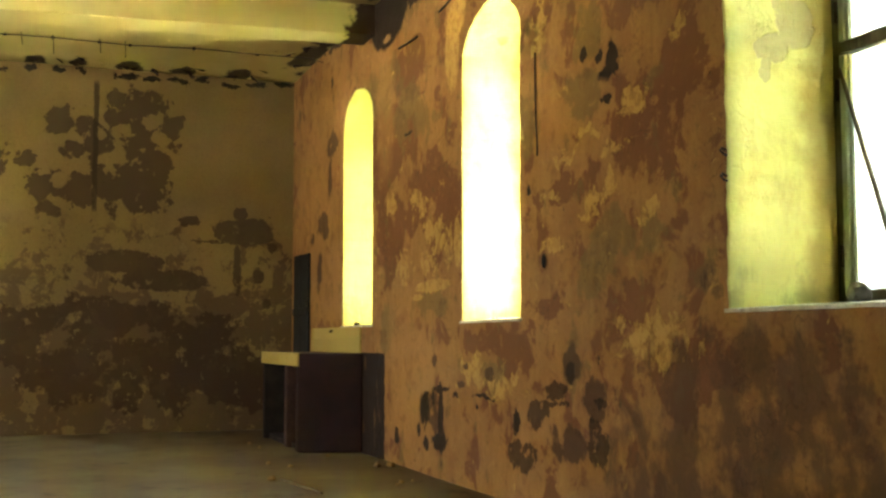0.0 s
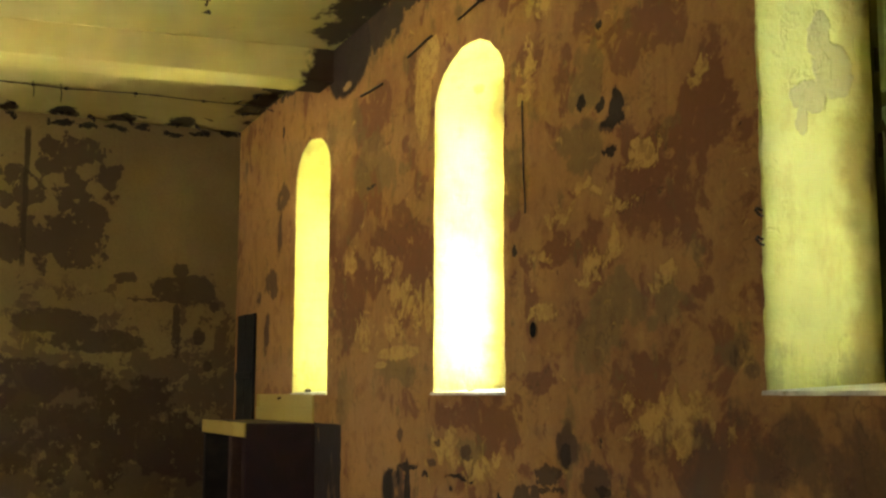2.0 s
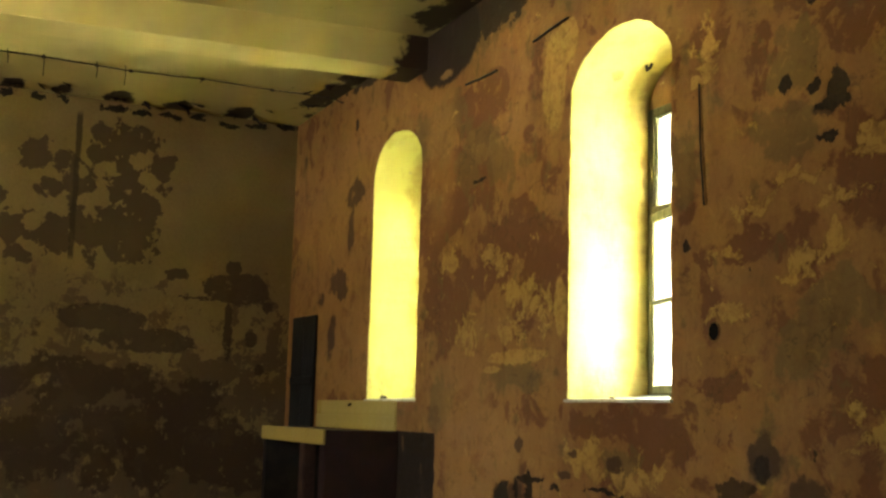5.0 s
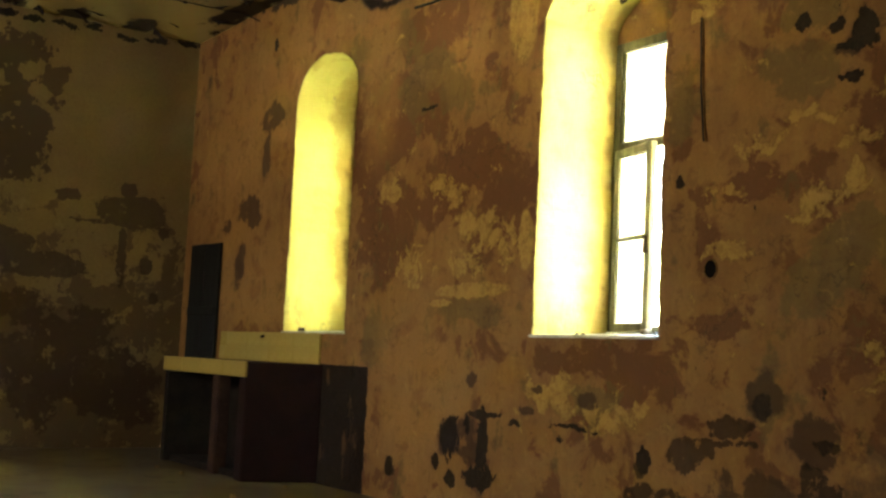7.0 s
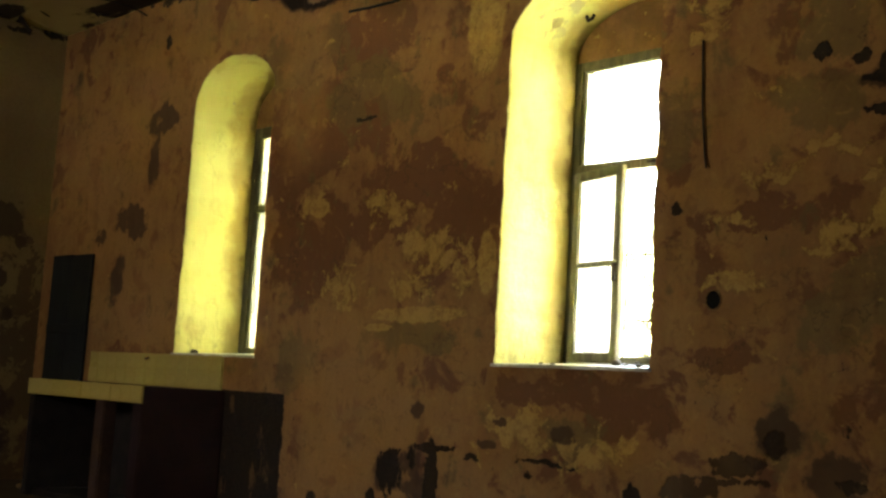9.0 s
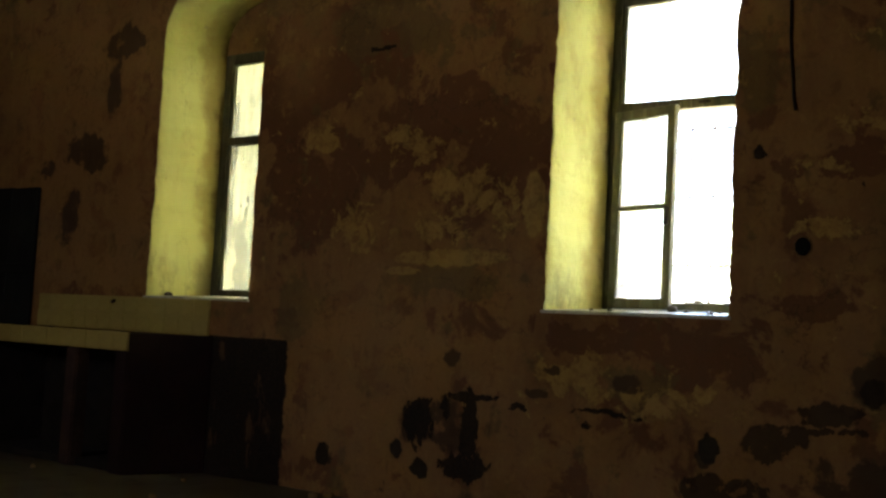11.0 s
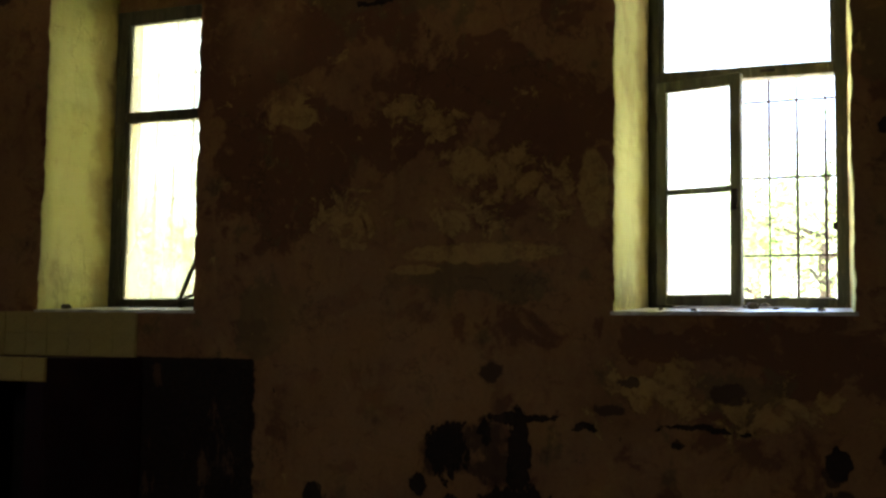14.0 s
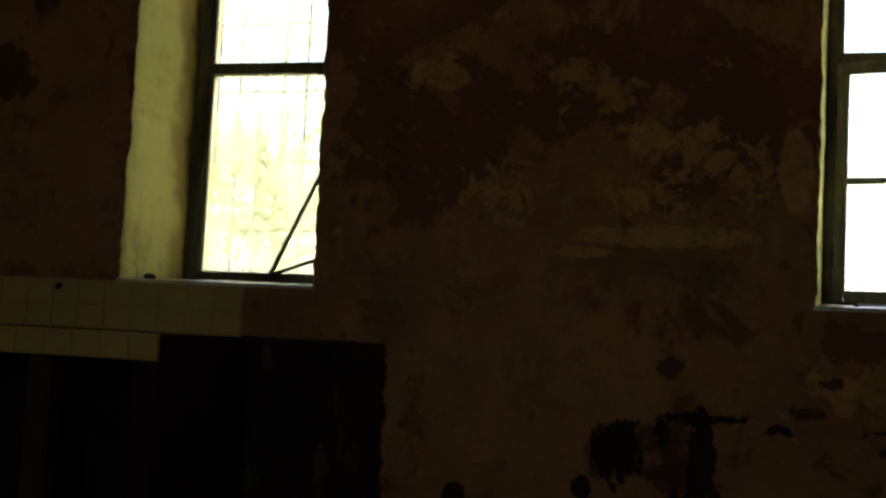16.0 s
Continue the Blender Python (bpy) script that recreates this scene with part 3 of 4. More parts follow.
def tube(points, radius, sides=6, bm=None, taper=1.0):
    """A round rod along points."""
    b = bm or bmesh.new()
    pts = [Vector(p) for p in points]
    rings = []
    for i, p in enumerate(pts):
        d = (pts[min(i + 1, len(pts) - 1)] - pts[max(i - 1, 0)]).normalized()
        q = d.to_track_quat("Z", "Y")
        r = radius * (1 + (taper - 1) * i / max(1, len(pts) - 1))
        rings.append([b.verts.new(p + q @ Vector((r * math.cos(2 * math.pi * k / sides), r * math.sin(2 * math.pi * k / sides), 0))) for k in range(sides)])
    for a, c in zip(rings, rings[1:]):
        for k in range(sides):
            b.faces.new((a[k], a[(k + 1) % sides], c[(k + 1) % sides], c[k]))
    b.faces.new(rings[0][::-1])
    b.faces.new(rings[-1])
    return b


def lump(at, size, seed, rough=0.25):
    b = bmesh.new()
    bmesh.ops.create_icosphere(b, subdivisions=2, radius=1)
    for v in b.verts:
        k = 1 + rough * noise.noise(v.co * 1.7 + Vector((seed, 3.1 * seed, 0)))
        v.co = Vector((v.co.x * size[0] * k + at[0], v.co.y * size[1] * k + at[1], max(v.co.z, -0.55) * size[2] * k + at[2] + 0.55 * size[2]))
    return b


# ---- the room ----
ROOM_X, ROOM_Y, CEIL = 15.5, -8.2, 4.08
SILL, SPRING = 1.16, 3.06
WINDOWS = [(2.30, 3.335, 0.36), (5.605, 6.645, 0.285), (8.917, 9.955, 0.32)]   # left, right, rise of the arch
SHARPNESS = {0.36: 0.9, 0.285: 1.3, 0.32: 0.9}
DEPTH, FRAME_Y = 0.76, 0.55


def arch_outline(x0, x1, rise, inset, seed, rag=0.006):
    """Outline of an arched window niche, bottom left round to bottom right."""
    a, b = x0 + inset, x1 - inset
    pts = []
    for i in range(73):
        pts.append((a, SILL - 0.015 + (SPRING - SILL + 0.015) * i / 72))
    for i in range(1, 40):
        w = math.pi * (1 - i / 40)
        pts.append(((a + b) / 2 + (b - a) / 2 * math.cos(w), SPRING + (rise - inset * 0.4) * math.sin(w) ** SHARPNESS[rise]))
    for i in range(72, -1, -1):
        pts.append((b, SILL - 0.015 + (SPRING - SILL + 0.015) * i / 72))
    out = []
    for i, (x, z) in enumerate(pts):
        n = noise.noise_vector(Vector((x * 2.3 + seed, z * 4.1, seed))) * rag + noise.noise_vector(Vector((x * 9, z * 15, seed + 5))) * rag * 0.8 + noise.noise_vector(Vector((x * 30, z * 42, seed + 9))) * rag * 0.5
        out.append((x + n.x, z + (n.z if 0 < i < len(pts) - 1 else 0)))
    return out


def window_wall():
    bm = bmesh.new()

    def sheet(y, inset, rag):
        edges, loops = [], []
        rect = [bm.verts.new((x, y, z)) for x, z in ((-0.5, -0.3), (ROOM_X + 0.5, -0.3), (ROOM_X + 0.5, CEIL + 0.3), (-0.5, CEIL + 0.3))]
        for i in range(4):
            edges.append(bm.edges.new((rect[i], rect[(i + 1) % 4])))
        for k, (x0, x1, rise) in enumerate(WINDOWS):
            vs = [bm.verts.new((x, y, z)) for x, z in arch_outline(x0, x1, rise, inset, k * 7.0, rag)]
            loops.append(vs)
            for i in range(len(vs)):
                edges.append(bm.edges.new((vs[i], vs[(i + 1) % len(vs)])))
        bmesh.ops.triangle_fill(bm, use_beauty=True, edges=edges)
        return rect, loops

    r0, inner = sheet(0.0, 0.0, 0.012)
    r1, outer = sheet(DEPTH, 0.07, 0.004)
    for i in range(4):
        bm.faces.new((r0[i], r0[(i + 1) % 4], r1[(i + 1) % 4], r1[i]))
    for f in bm.faces:
        f.material_index = 0 if f.calc_center_median().y < DEPTH / 2 else 2
    for k, (x0, x1, rise) in enumerate(WINDOWS):
        rings = [inner[k]]
        for y, inset, rag in ((0.012, 0.006, 0.012), (0.09, 0.012, 0.010), (0.2, 0.018, 0.011), (0.30, 0.025, 0.010), (0.40, 0.032, 0.009), (0.48, 0.038, 0.006), (FRAME_Y, 0.045, 0.003)):
            rings.append([bm.verts.new((x, y, z)) for x, z in arch_outline(x0, x1, rise, inset, k * 7.0, rag)])
        rings.append(outer[k])
        for a, c in zip(rings, rings[1:]):
            n = len(a)
            for i in range(n):
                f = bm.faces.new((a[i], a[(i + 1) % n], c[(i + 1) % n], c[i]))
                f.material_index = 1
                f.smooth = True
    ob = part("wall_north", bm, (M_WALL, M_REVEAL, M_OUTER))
    return tagged(ob, "thick worn ochre plaster wall with three arched window niches", "wall", kind="structure")


wall_north = window_wall()
for k, (x0, x1, rise) in enumerate(WINDOWS):
    b = box(x0 + 0.01, x1 - 0.01, FRAME_Y + 0.012, DEPTH - 0.03, 3.0, SPRING + rise + 0.05, 0.004)
    tagged(part("wall_infill_%d" % (k + 1), b, M_BRICKY), "rough brown plaster infill above the window frame", "wall", kind="structure")

b = box(-0.5, 0.0, ROOM_Y - 0.5, 0.0, -0.3, CEIL + 0.3)
tagged(part("wall_west", b, M_FAR), "peeling drab yellow plaster wall with damp brown patches", "wall", kind="structure")
b = box(ROOM_X, ROOM_X + 0.5, ROOM_Y - 0.5, 0.0, -0.3, CEIL + 0.3)
tagged(part("wall_east", b, M_PLAIN), "plain drab plaster wall", "wall", kind="structure")
b = bmesh.new()
edge_x = 0.0
for sx in SOUTH_OPENINGS:
    box(edge_x, sx - 0.4, ROOM_Y - 0.5, ROOM_Y, -0.3, CEIL + 0.3, bm=b)
    box(sx - 0.4, sx + 0.4, ROOM_Y - 0.5, ROOM_Y, -0.3, 2.1, bm=b)
    box(sx - 0.4, sx + 0.4, ROOM_Y - 0.5, ROOM_Y, 3.1, CEIL + 0.3, bm=b)
    edge_x = sx + 0.4
box(edge_x, ROOM_X, ROOM_Y - 0.5, ROOM_Y, -0.3, CEIL + 0.3, bm=b)
tagged(part("wall_south", b, M_PLAIN), "plain drab plaster wall with an added unseen opening", "wall", kind="structure")

b = box(0.0, ROOM_X, ROOM_Y, 0.0, CEIL, CEIL + 0.3)
tagged(part("ceiling", b, M_CEIL), "stained cream limewashed ceiling with black mould", "ceiling", kind="structure")


def floor_sheet():
    bm = bmesh.new()
    nx, ny = 90, 50
    vs = []
    for j in range(ny + 1):
        for i in range(nx + 1):
            x, y = ROOM_X * i / nx, ROOM_Y * j / ny
            h = noise.noise(Vector((x * 0.9, y * 0.9, 0))) * 0.006 + noise.noise(Vector((x * 3, y * 3, 2))) * 0.003
            vs.append(bm.verts.new((x, y, h - 0.004)))
    for j in range(ny):
        for i in range(nx):
            a = j * (nx + 1) + i
            bm.faces.new((vs[a], vs[a + 1], vs[a + nx + 2], vs[a + nx + 1])).smooth = True
    return bm


tagged(part("floor", floor_sheet(), M_FLOOR), "dusty uneven brown concrete floor", "floor", kind="structure")

# beam across the room, a little out of square
b = prism([(3.385, 0.0), (2.985, 0.0), (2.985 + 0.088 * ROOM_Y, ROOM_Y), (3.385 + 0.088 * ROOM_Y, ROOM_Y)], 3.80, CEIL + 0.05)
tagged(part("ceiling_beam", b, M_BEAM), "limewashed beam running across the ceiling", "beam", kind="structure")


# ---- windows ----
def pane(x0, x1, y, z0, z1, mat, parent, m=None):
    ob = part("pane", box(x0, x1, y, y + 0.004, z0, z1, m=m), mat, parent, "dirty milky window glass")
    ob.visible_shadow = mat is G_DULL
    return ob


def window(k):
    x0, x1, rise = WINDOWS[k]
    a, c = x0 + 0.040, x1 - 0.040
    y0, y1, bot, top, tr = FRAME_Y + 0.005, FRAME_Y + 0.085, SILL + 0.012, 3.015, 2.35
    w = thing("window_%d" % (k + 1), ((a + c) / 2, y0, bot), ("old olive-painted wooden window with grimy panes", "old wooden window with one casement ajar and one missing",
              "old olive-painted wooden window with a middle post")[k], "window", "windows in the thick wall", "structure")
    s = 0.085 if k == 0 else 0.062
    part("stile", box(a, a + s, y0, y1, bot, top, 0.005), M_FRAME, w)
    part("stile", box(c - s, c, y0, y1, bot, top, 0.005), M_FRAME, w)
    part("head_rail", box(a + s, c - s, y0, y1, top - s, top, 0.005), M_FRAME, w)
    part("bottom_rail", box(a + s, c - s, y0, y1, bot, bot + 0.07, 0.005), M_FRAME, w)
    part("transom", box(a + s, c - s, y0 - 0.008, y1, tr - 0.03, tr + 0.03, 0.006), M_FRAME, w)
    # glazing beads round the upper light
    for bx in (a + s, c - s - 0.018):
        part("glazing_bead", box(bx, bx + 0.018, y0 + 0.012, y0 + 0.05, tr + 0.03, top - s, 0.003), M_SASH, w)
    glass = (G_DIM, G_MILKY, G_DULL)[k]
    if k == 2:
        mx = (a + c) / 2 - 0.03
        for sz0, sz1 in ((bot + 0.05, tr - 0.032), (tr + 0.032, top - s - 0.002)):
            part("sash_stile", box(a + s - 0.004, a + s + 0.036, y0 - 0.010, y0 + 0.024, sz0, sz1, 0.005), M_SASH_PALE, w, "pale green sash stile")
            part("sash_bead", box(a + s + 0.038, a + s + 0.052, y0 + 0.004, y0 + 0.024, sz0, sz1, 0.003), M_SASH_PALE, w)
        for hz in (1.40, 2.16, 2.52):
            part("hinge", tube([(a + s - 0.012, y0 - 0.012, hz - 0.05), (a + s - 0.012, y0 - 0.012, hz + 0.05)], 0.009, 8), M_IRON, w)
        part("mullion", box(mx, mx + 0.05, y0, y1, bot + 0.07, top - s, 0.005), M_FRAME, w)
        for z0, z1 in ((bot + 0.07, tr - 0.03), (tr + 0.03, top - s)):
            pane(a + s, mx, y0 + 0.03, z0, z1, glass, w)
            pane(mx + 0.05, c - s, y0 + 0.03, z0, z1, glass, w)
    else:
        pane(a + s, c - s, y0 + 0.03, tr + 0.03, top - s, glass, w)
    if k == 0:
        pane(a + s, c - s, y0 + 0.03, bot + 0.07, tr - 0.03, glass, w)
        part("glazing_bead", box(a + s, a + s + 0.02, y0 + 0.012, y0 + 0.05, bot + 0.07, tr - 0.03, 0.003), M_SASH, w)
    if k == 1:
        # casement hinged at the left stile, a hand's breadth ajar
        m = Matrix.Translation((a + s - 0.01, y0 - 0.004, 0)) @ Matrix.Rotation(radians(-14), 4, "Z")
        zb, zt, wd, st = bot + 0.03, 2.325, 0.44, 0.055
        leaf = box(0, st, -0.02, 0.022, zb, zt, 0.005, m)
        box(wd - st, wd, -0.02, 0.022, zb, zt, 0.005, m, leaf)
        box(st, wd - st, -0.02, 0.022, zb, zb + st, 0.005, m, leaf)
        box(st, wd - st, -0.02, 0.022, zt - st, zt, 0.005, m, leaf)
        casement = part("casement", leaf, M_SASH, w, "old olive casement standing ajar")
        part("glazing_bar", box(st, wd - st, -0.015, 0.018, 1.752, 1.780, 0.004, m), M_SASH, casement)
        pane(st, wd - st, 0.0, zb + st, 1.752, glass, casement, m)
        pane(st, wd - st, 0.0, 1.780, zt - st, glass, casement, m)
        part("window_catch", box(wd - 0.04, wd - 0.012, -0.04, -0.02, 1.66, 1.76, 0.003, m), M_IRON, casement)
        part("catch_plate", box(6.20, 6.27, y0 - 0.013, y0 - 0.007, tr - 0.006, tr + 0.010, 0.002), M_IRON, w, "small rusty catch plate")
        part("keeper", box(c - s - 0.014, c - s + 0.006, y0 - 0.012, y0 + 0.006, 1.565, 1.60, 0.003), M_IRON, w, "rusty latch keeper")
        for i in range(9):
            sx = 6.16 + 0.042 * i
            hgt = 0.004 + 0.03 * abs(noise.noise(Vector((sx * 13, 3, 0))))
            part("splinter", box(sx, sx + 0.041, y0 + 0.02, y0 + 0.05, bot + 0.068, bot + 0.07 + hgt, 0.004, wobble=0.008, seed=i), M_SASH, w)
        for hz in (1.42, 2.12):
            part("hinge", tube([(a + s - 0.012, y0 - 0.014, hz - 0.05), (a + s - 0.012, y0 - 0.014, hz + 0.05)], 0.009, 8), M_IRON, w)
    sill = bmesh.new()
    n = 26
    top_v, low_v = [], []
    for i in range(n + 1):
        x = x0 - 0.012 + (x1 - x0 + 0.024) * i / n
        yy = -0.016 + 0.006 * noise.noise(Vector((x * 11, k, 0)))
        zz = 0.003 * noise.noise(Vector((x * 7, k, 4)))
        top_v.append([sill.verts.new((x if 0 < i < n or yv < 0 else x, yv, SILL + zz + dz)) for yv, dz in ((yy, 0.0), (FRAME_Y + 0.02, 0.036))])
        low_v.append([sill.verts.new((x, yv, SILL - 0.017 + zz)) for yv in (yy, FRAME_Y + 0.02)])
    for i in range(n):
        t0, t1, l0, l1 = top_v[i], top_v[i + 1], low_v[i], low_v[i + 1]
        sill.faces.new((t0[0], t1[0], t1[1], t0[1]))
        sill.faces.new((l0[0], l0[1], l1[1], l1[0]))
        sill.faces.new((t0[0], l0[0], l1[0], t1[0]))
        sill.faces.new((t0[1], t1[1], l1[1], l0[1]))
    sill.faces.new((top_v[0][0], top_v[0][1], low_v[0][1], low_v[0][0]))
    sill.faces.new((top_v[n][0], low_v[n][0], low_v[n][1], top_v[n][1]))
    part("window_sill", sill, M_SILL, w, "chipped white sill")
    return w


for k in range(3):
    window(k)


def grille(k, bar_x, bar_z):
    x0, x1, rise = WINDOWS[k]
    a, c = x0 + 0.075, x1 - 0.075
    g = thing("window_grille", ((a + c) / 2, 0.73, SILL), "thin rusty iron bar grille outside the window", "grille", "window grilles")
    n = 0
    x = bar_x - 0.134 * math.floor((bar_x - a) / 0.134)
    while x < c:
        lean = 0.008 * noise.noise(Vector((x * 9, k, 0)))
        part("upright_bar", tube([(x, 0.73, SILL - 0.01), (x + lean, 0.732, 2.0), (x - lean, 0.73, 3.04)], 0.008), M_IRON, g)
        x += 0.134
    z = bar_z - 0.386 * math.floor((bar_z - SILL - 0.05) / 0.386)
    while z < 3.0:
        dz = 0.008 * noise.noise(Vector((z * 5, k, 2)))
        part("cross_bar", tube([(a - 0.03, 0.719, z), ((a + c) / 2, 0.718, z + dz), (c + 0.03, 0.719, z + dz)], 0.0065), M_IRON, g)
        z += 0.386
    return g


grille(0, 2.665, 1.869)
grille(1, 6.221, 1.848)
grille(2, 9.3, 1.85)


def stick(name, p, q, r, mat, label):
    b = tube([p, (Vector(p) + Vector(q)) / 2 + Vector((0, 0, 0.004)), q], r, 5, taper=0.85)
    return tagged(part(name, b, mat), label, "stick")


stick("broken_lath", (2.86, 0.533, 1.205), (3.135, 0.540, 1.80), 0.013, M_WOOD, "grey broken wooden lath leaning in the window")
stick("broken_lath", (2.80, 0.525, 1.203), (3.26, 0.53, 1.36), 0.011, M_WOOD, "grey broken wooden lath lying across the window corner")
stick("broken_lath", (9.42, 0.53, 1.203), (9.02, 0.545, 2.26), 0.012, M_WOOD, "thin grey wooden lath leaning against the window frame")
tagged(part("mortar_lump", lump((9.22, 0.45, SILL + 0.029), (0.055, 0.05, 0.055), 3), M_STONE), "dark lump of old mortar on the sill", "rubble")
tagged(part("mortar_crumb", lump((6.18, 0.36, SILL + 0.024), (0.03, 0.03, 0.022), 5), M_STONE), "small dark crumb of mortar on the sill", "rubble")
tagged(part("mortar_crumb", lump((2.40, 0.12, SILL + 0.009), (0.035, 0.03, 0.018), 8), M_STONE), "small crumb of plaster on the sill", "rubble")

tagged(part("zinc_strip", box(5.80, 6.12, 0.40, 0.47, SILL + 0.031, SILL + 0.036, 0.001, wobble=0.002), M_ZINC), "bright strip of zinc lying on the sill", "metal strip")
tagged(part("zinc_strip", box(6.14, 6.36, 0.41, 0.46, SILL + 0.032, SILL + 0.038, 0.001, wobble=0.004, seed=2), M_ZINC), "short bent strip of zinc lying on the sill", "metal strip")
for i, (cx, cy, cs) in enumerate(((6.22, 0.50, 0.022), (6.13, 0.50, 0.014), (6.29, 0.30, 0.012), (6.50, 0.12, 0.014), (6.42, 0.42, 0.010), (5.78, 0.20, 0.010), (5.95, 0.10, 0.012), (3.05, 0.30, 0.012), (2.62, 0.42, 0.014))):
    tagged(part("mortar_crumb", lump((cx, cy, SILL + 0.034 * cy / FRAME_Y - 0.002), (cs * 1.3, cs, cs * 0.8), 20 + i), M_STONE), "small dark crumb of mortar on the sill", "rubble", "crumbs on the sills")
niche_hook = thing("niche_hook", (5.80, 0.44, 3.30), "bent black iron hook in the arched niche head", "hook")
part("hook_shank", tube([(5.812, 0.44, 3.335), (5.815, 0.425, 3.25), (5.835, 0.415, 3.215), (5.862, 0.42, 3.225), (5.866, 0.43, 3.25)], 0.011, 7), M_IRON, niche_hook)
part("hook_rose", lump((5.812, 0.445, 3.31), (0.030, 0.028, 0.020), 4, 0.2), M_IRON, niche_hook)


def plaster_flake(at, size, droop, turn, seed):
    """A curled, blackened scale of limewash hanging by one edge."""
    bm = bmesh.new()
    nu, nv = 7, 4
    layers = []
    for thick in (0.0, 0.004):
        grid = []
        for i in range(nu + 1):
            u = i / nu - 0.5
            row = []
            for j in range(nv + 1):
                v = j / nv
                wide = 1 - 0.55 * v * abs(math.sin(3 * u + seed)) - 0.3 * v
                x = u * size * wide + 0.008 * noise.noise(Vector((u * 5, v * 3, seed)))
                bend = droop * v ** 1.4 * (0.6 + 0.5 * noise.noise(Vector((u * 3, seed, 1))))
                row.append(bm.verts.new((x, -0.42 * size * v, -bend - 0.001 - thick)))
            grid.append(row)
        layers.append(grid)
    up, low = layers
    for i in range(nu):
        for j in range(nv):
            bm.faces.new((up[i][j], up[i + 1][j], up[i + 1][j + 1], up[i][j + 1]))
            bm.faces.new((low[i][j], low[i][j + 1], low[i + 1][j + 1], low[i + 1][j]))
    for i in range(nu):
        bm.faces.new((up[i][nv], up[i + 1][nv], low[i + 1][nv], low[i][nv]))
        bm.faces.new((up[i][0], low[i][0], low[i + 1][0], up[i + 1][0]))
    for j in range(nv):
        bm.faces.new((up[0][j], up[0][j + 1], low[0][j + 1], low[0][j]))
        bm.faces.new((up[nu][j], low[nu][j], low[nu][j + 1], up[nu][j + 1]))
    bm.transform(Matrix.Translation(at) @ Matrix.Rotation(radians(turn), 4, "Z"))
    ob = part("plaster_flake", bm, M_SCALE)
    return tagged(ob, "curled blackened limewash flake hanging from the ceiling", "plaster flake", "flakes along the ceiling edge")


FLAKES = [(0.16, -2.91, 0.17), (0.24, -2.68, 0.13), (0.42, -2.45, 0.12), (0.14, -1.95, 0.24), (0.10, -1.67, 0.18), (0.18, -1.32, 0.26), (0.30, -1.16, 0.17), (0.10, -0.77, 0.20),
          (0.12, -0.54, 0.24), (0.46, -0.47, 0.13), (1.36, -0.33, 0.15), (1.72, -0.22, 0.18), (1.98, -0.12, 0.16), (0.90, -0.15, 0.18)]
for i, (fx, fy, fs) in enumerate(FLAKES):
    plaster_flake((fx, fy, CEIL), fs, fs * (0.28 + 0.12 * (i % 3)), (80 + 17 * (i * 5 % 7)) if fx < 0.8 else 20 + 11 * i % 50, i * 1.7)

# ---- masonry counter in the corner ----
COUNTER_TOP = 0.905
counter = thing("masonry_counter", (2.0, -0.28, 0), "low masonry counter with cream tiled edge and dark red end", "counter")
part("end_wall", prism([(2.735, -0.560), (2.862, -0.560), (3.035, -0.003), (2.89, -0.003)], 0.0, COUNTER_TOP - 0.004, 0.008), M_RED, counter, "dark oxblood painted end wall")
part("side_wall", prism([(1.145, -0.552), (1.225, -0.552), (1.225, -0.003), (1.145, -0.003)], 0.0, 0.785, 0.006), M_INNER_SHADE, counter)
part("middle_pier", prism([(2.20, -0.550), (2.32, -0.550), (2.32, -0.44), (2.20, -0.44)], 0.0, 0.785, 0.010), M_PINK, counter, "faded red plastered pier")
part("worktop", prism([(1.135, -0.556), (2.733, -0.556), (2.886, -0.003), (1.135, -0.003)], 0.787, COUNTER_TOP - 0.006, 0.004), M_SLAB, counter, "grimy concrete worktop")
# panel added behind the openings, coloured as dark as their shade
part("back_panel", box(1.23, 2.88, -0.03, -0.003, 0.05, 0.785, 0.002), M_INNER_SHADE, counter, "near-black back panel with shade in its colour")
fascia = part("fascia", box(1.132, 2.866, -0.566, -0.5575, 0.783, 0.904, 0.001), M_GROUT, counter)
part("bottom_plinth", prism([(1.145, -0.50), (2.72, -0.50), (2.88, -0.003), (1.145, -0.003)], 0.0, 0.05, 0.004), M_INNER_SHADE, counter)
tile_me = mesh_of("tile", box(0.0015, 0.1425, -0.006, 0.001, 0.001, 0.119, 0.002), M_TILE)
for i in range(12):
    t = new("tile", tile_me)
    t.parent = fascia
    t.matrix_basis = pose(1.134 + 0.1443 * i, -0.566 - 0.0012 * (i * 7 % 3), 0.784 + 0.0012 * (i * 5 % 3))

splash = part("tile_backsplash", box(1.04, 2.985, -0.010, 0.0, COUNTER_TOP - 0.003, 1.150, 0.002), M_GROUT)
tagged(splash, "cream glazed tile backsplash above the counter", "tiles")
big_tile = mesh_of("tile", box(0.0015, 0.1480, -0.006, 0.002, 0.0015, 0.1205, 0.002), M_TILE)
for j in range(2):
    for i in range(13):
        if (i, j) == (0, 1):
            continue
        t = new("tile", big_tile)
        t.parent = splash
        t.matrix_basis = pose(1.042 + 0.1494 * i, -0.011 - 0.001 * ((i * 3 + j) % 3), COUNTER_TOP - 0.002 + 0.1225 * j, rz=0.4 * ((i * 5 + j * 3) % 3 - 1))
tagged(part("screw_hook", tube([(1.98, 0.0, 1.115), (1.98, -0.035, 1.115), (1.98, -0.045, 1.10)], 0.012, 7), M_IRON), "dark iron screw hook in the tiles", "hook")

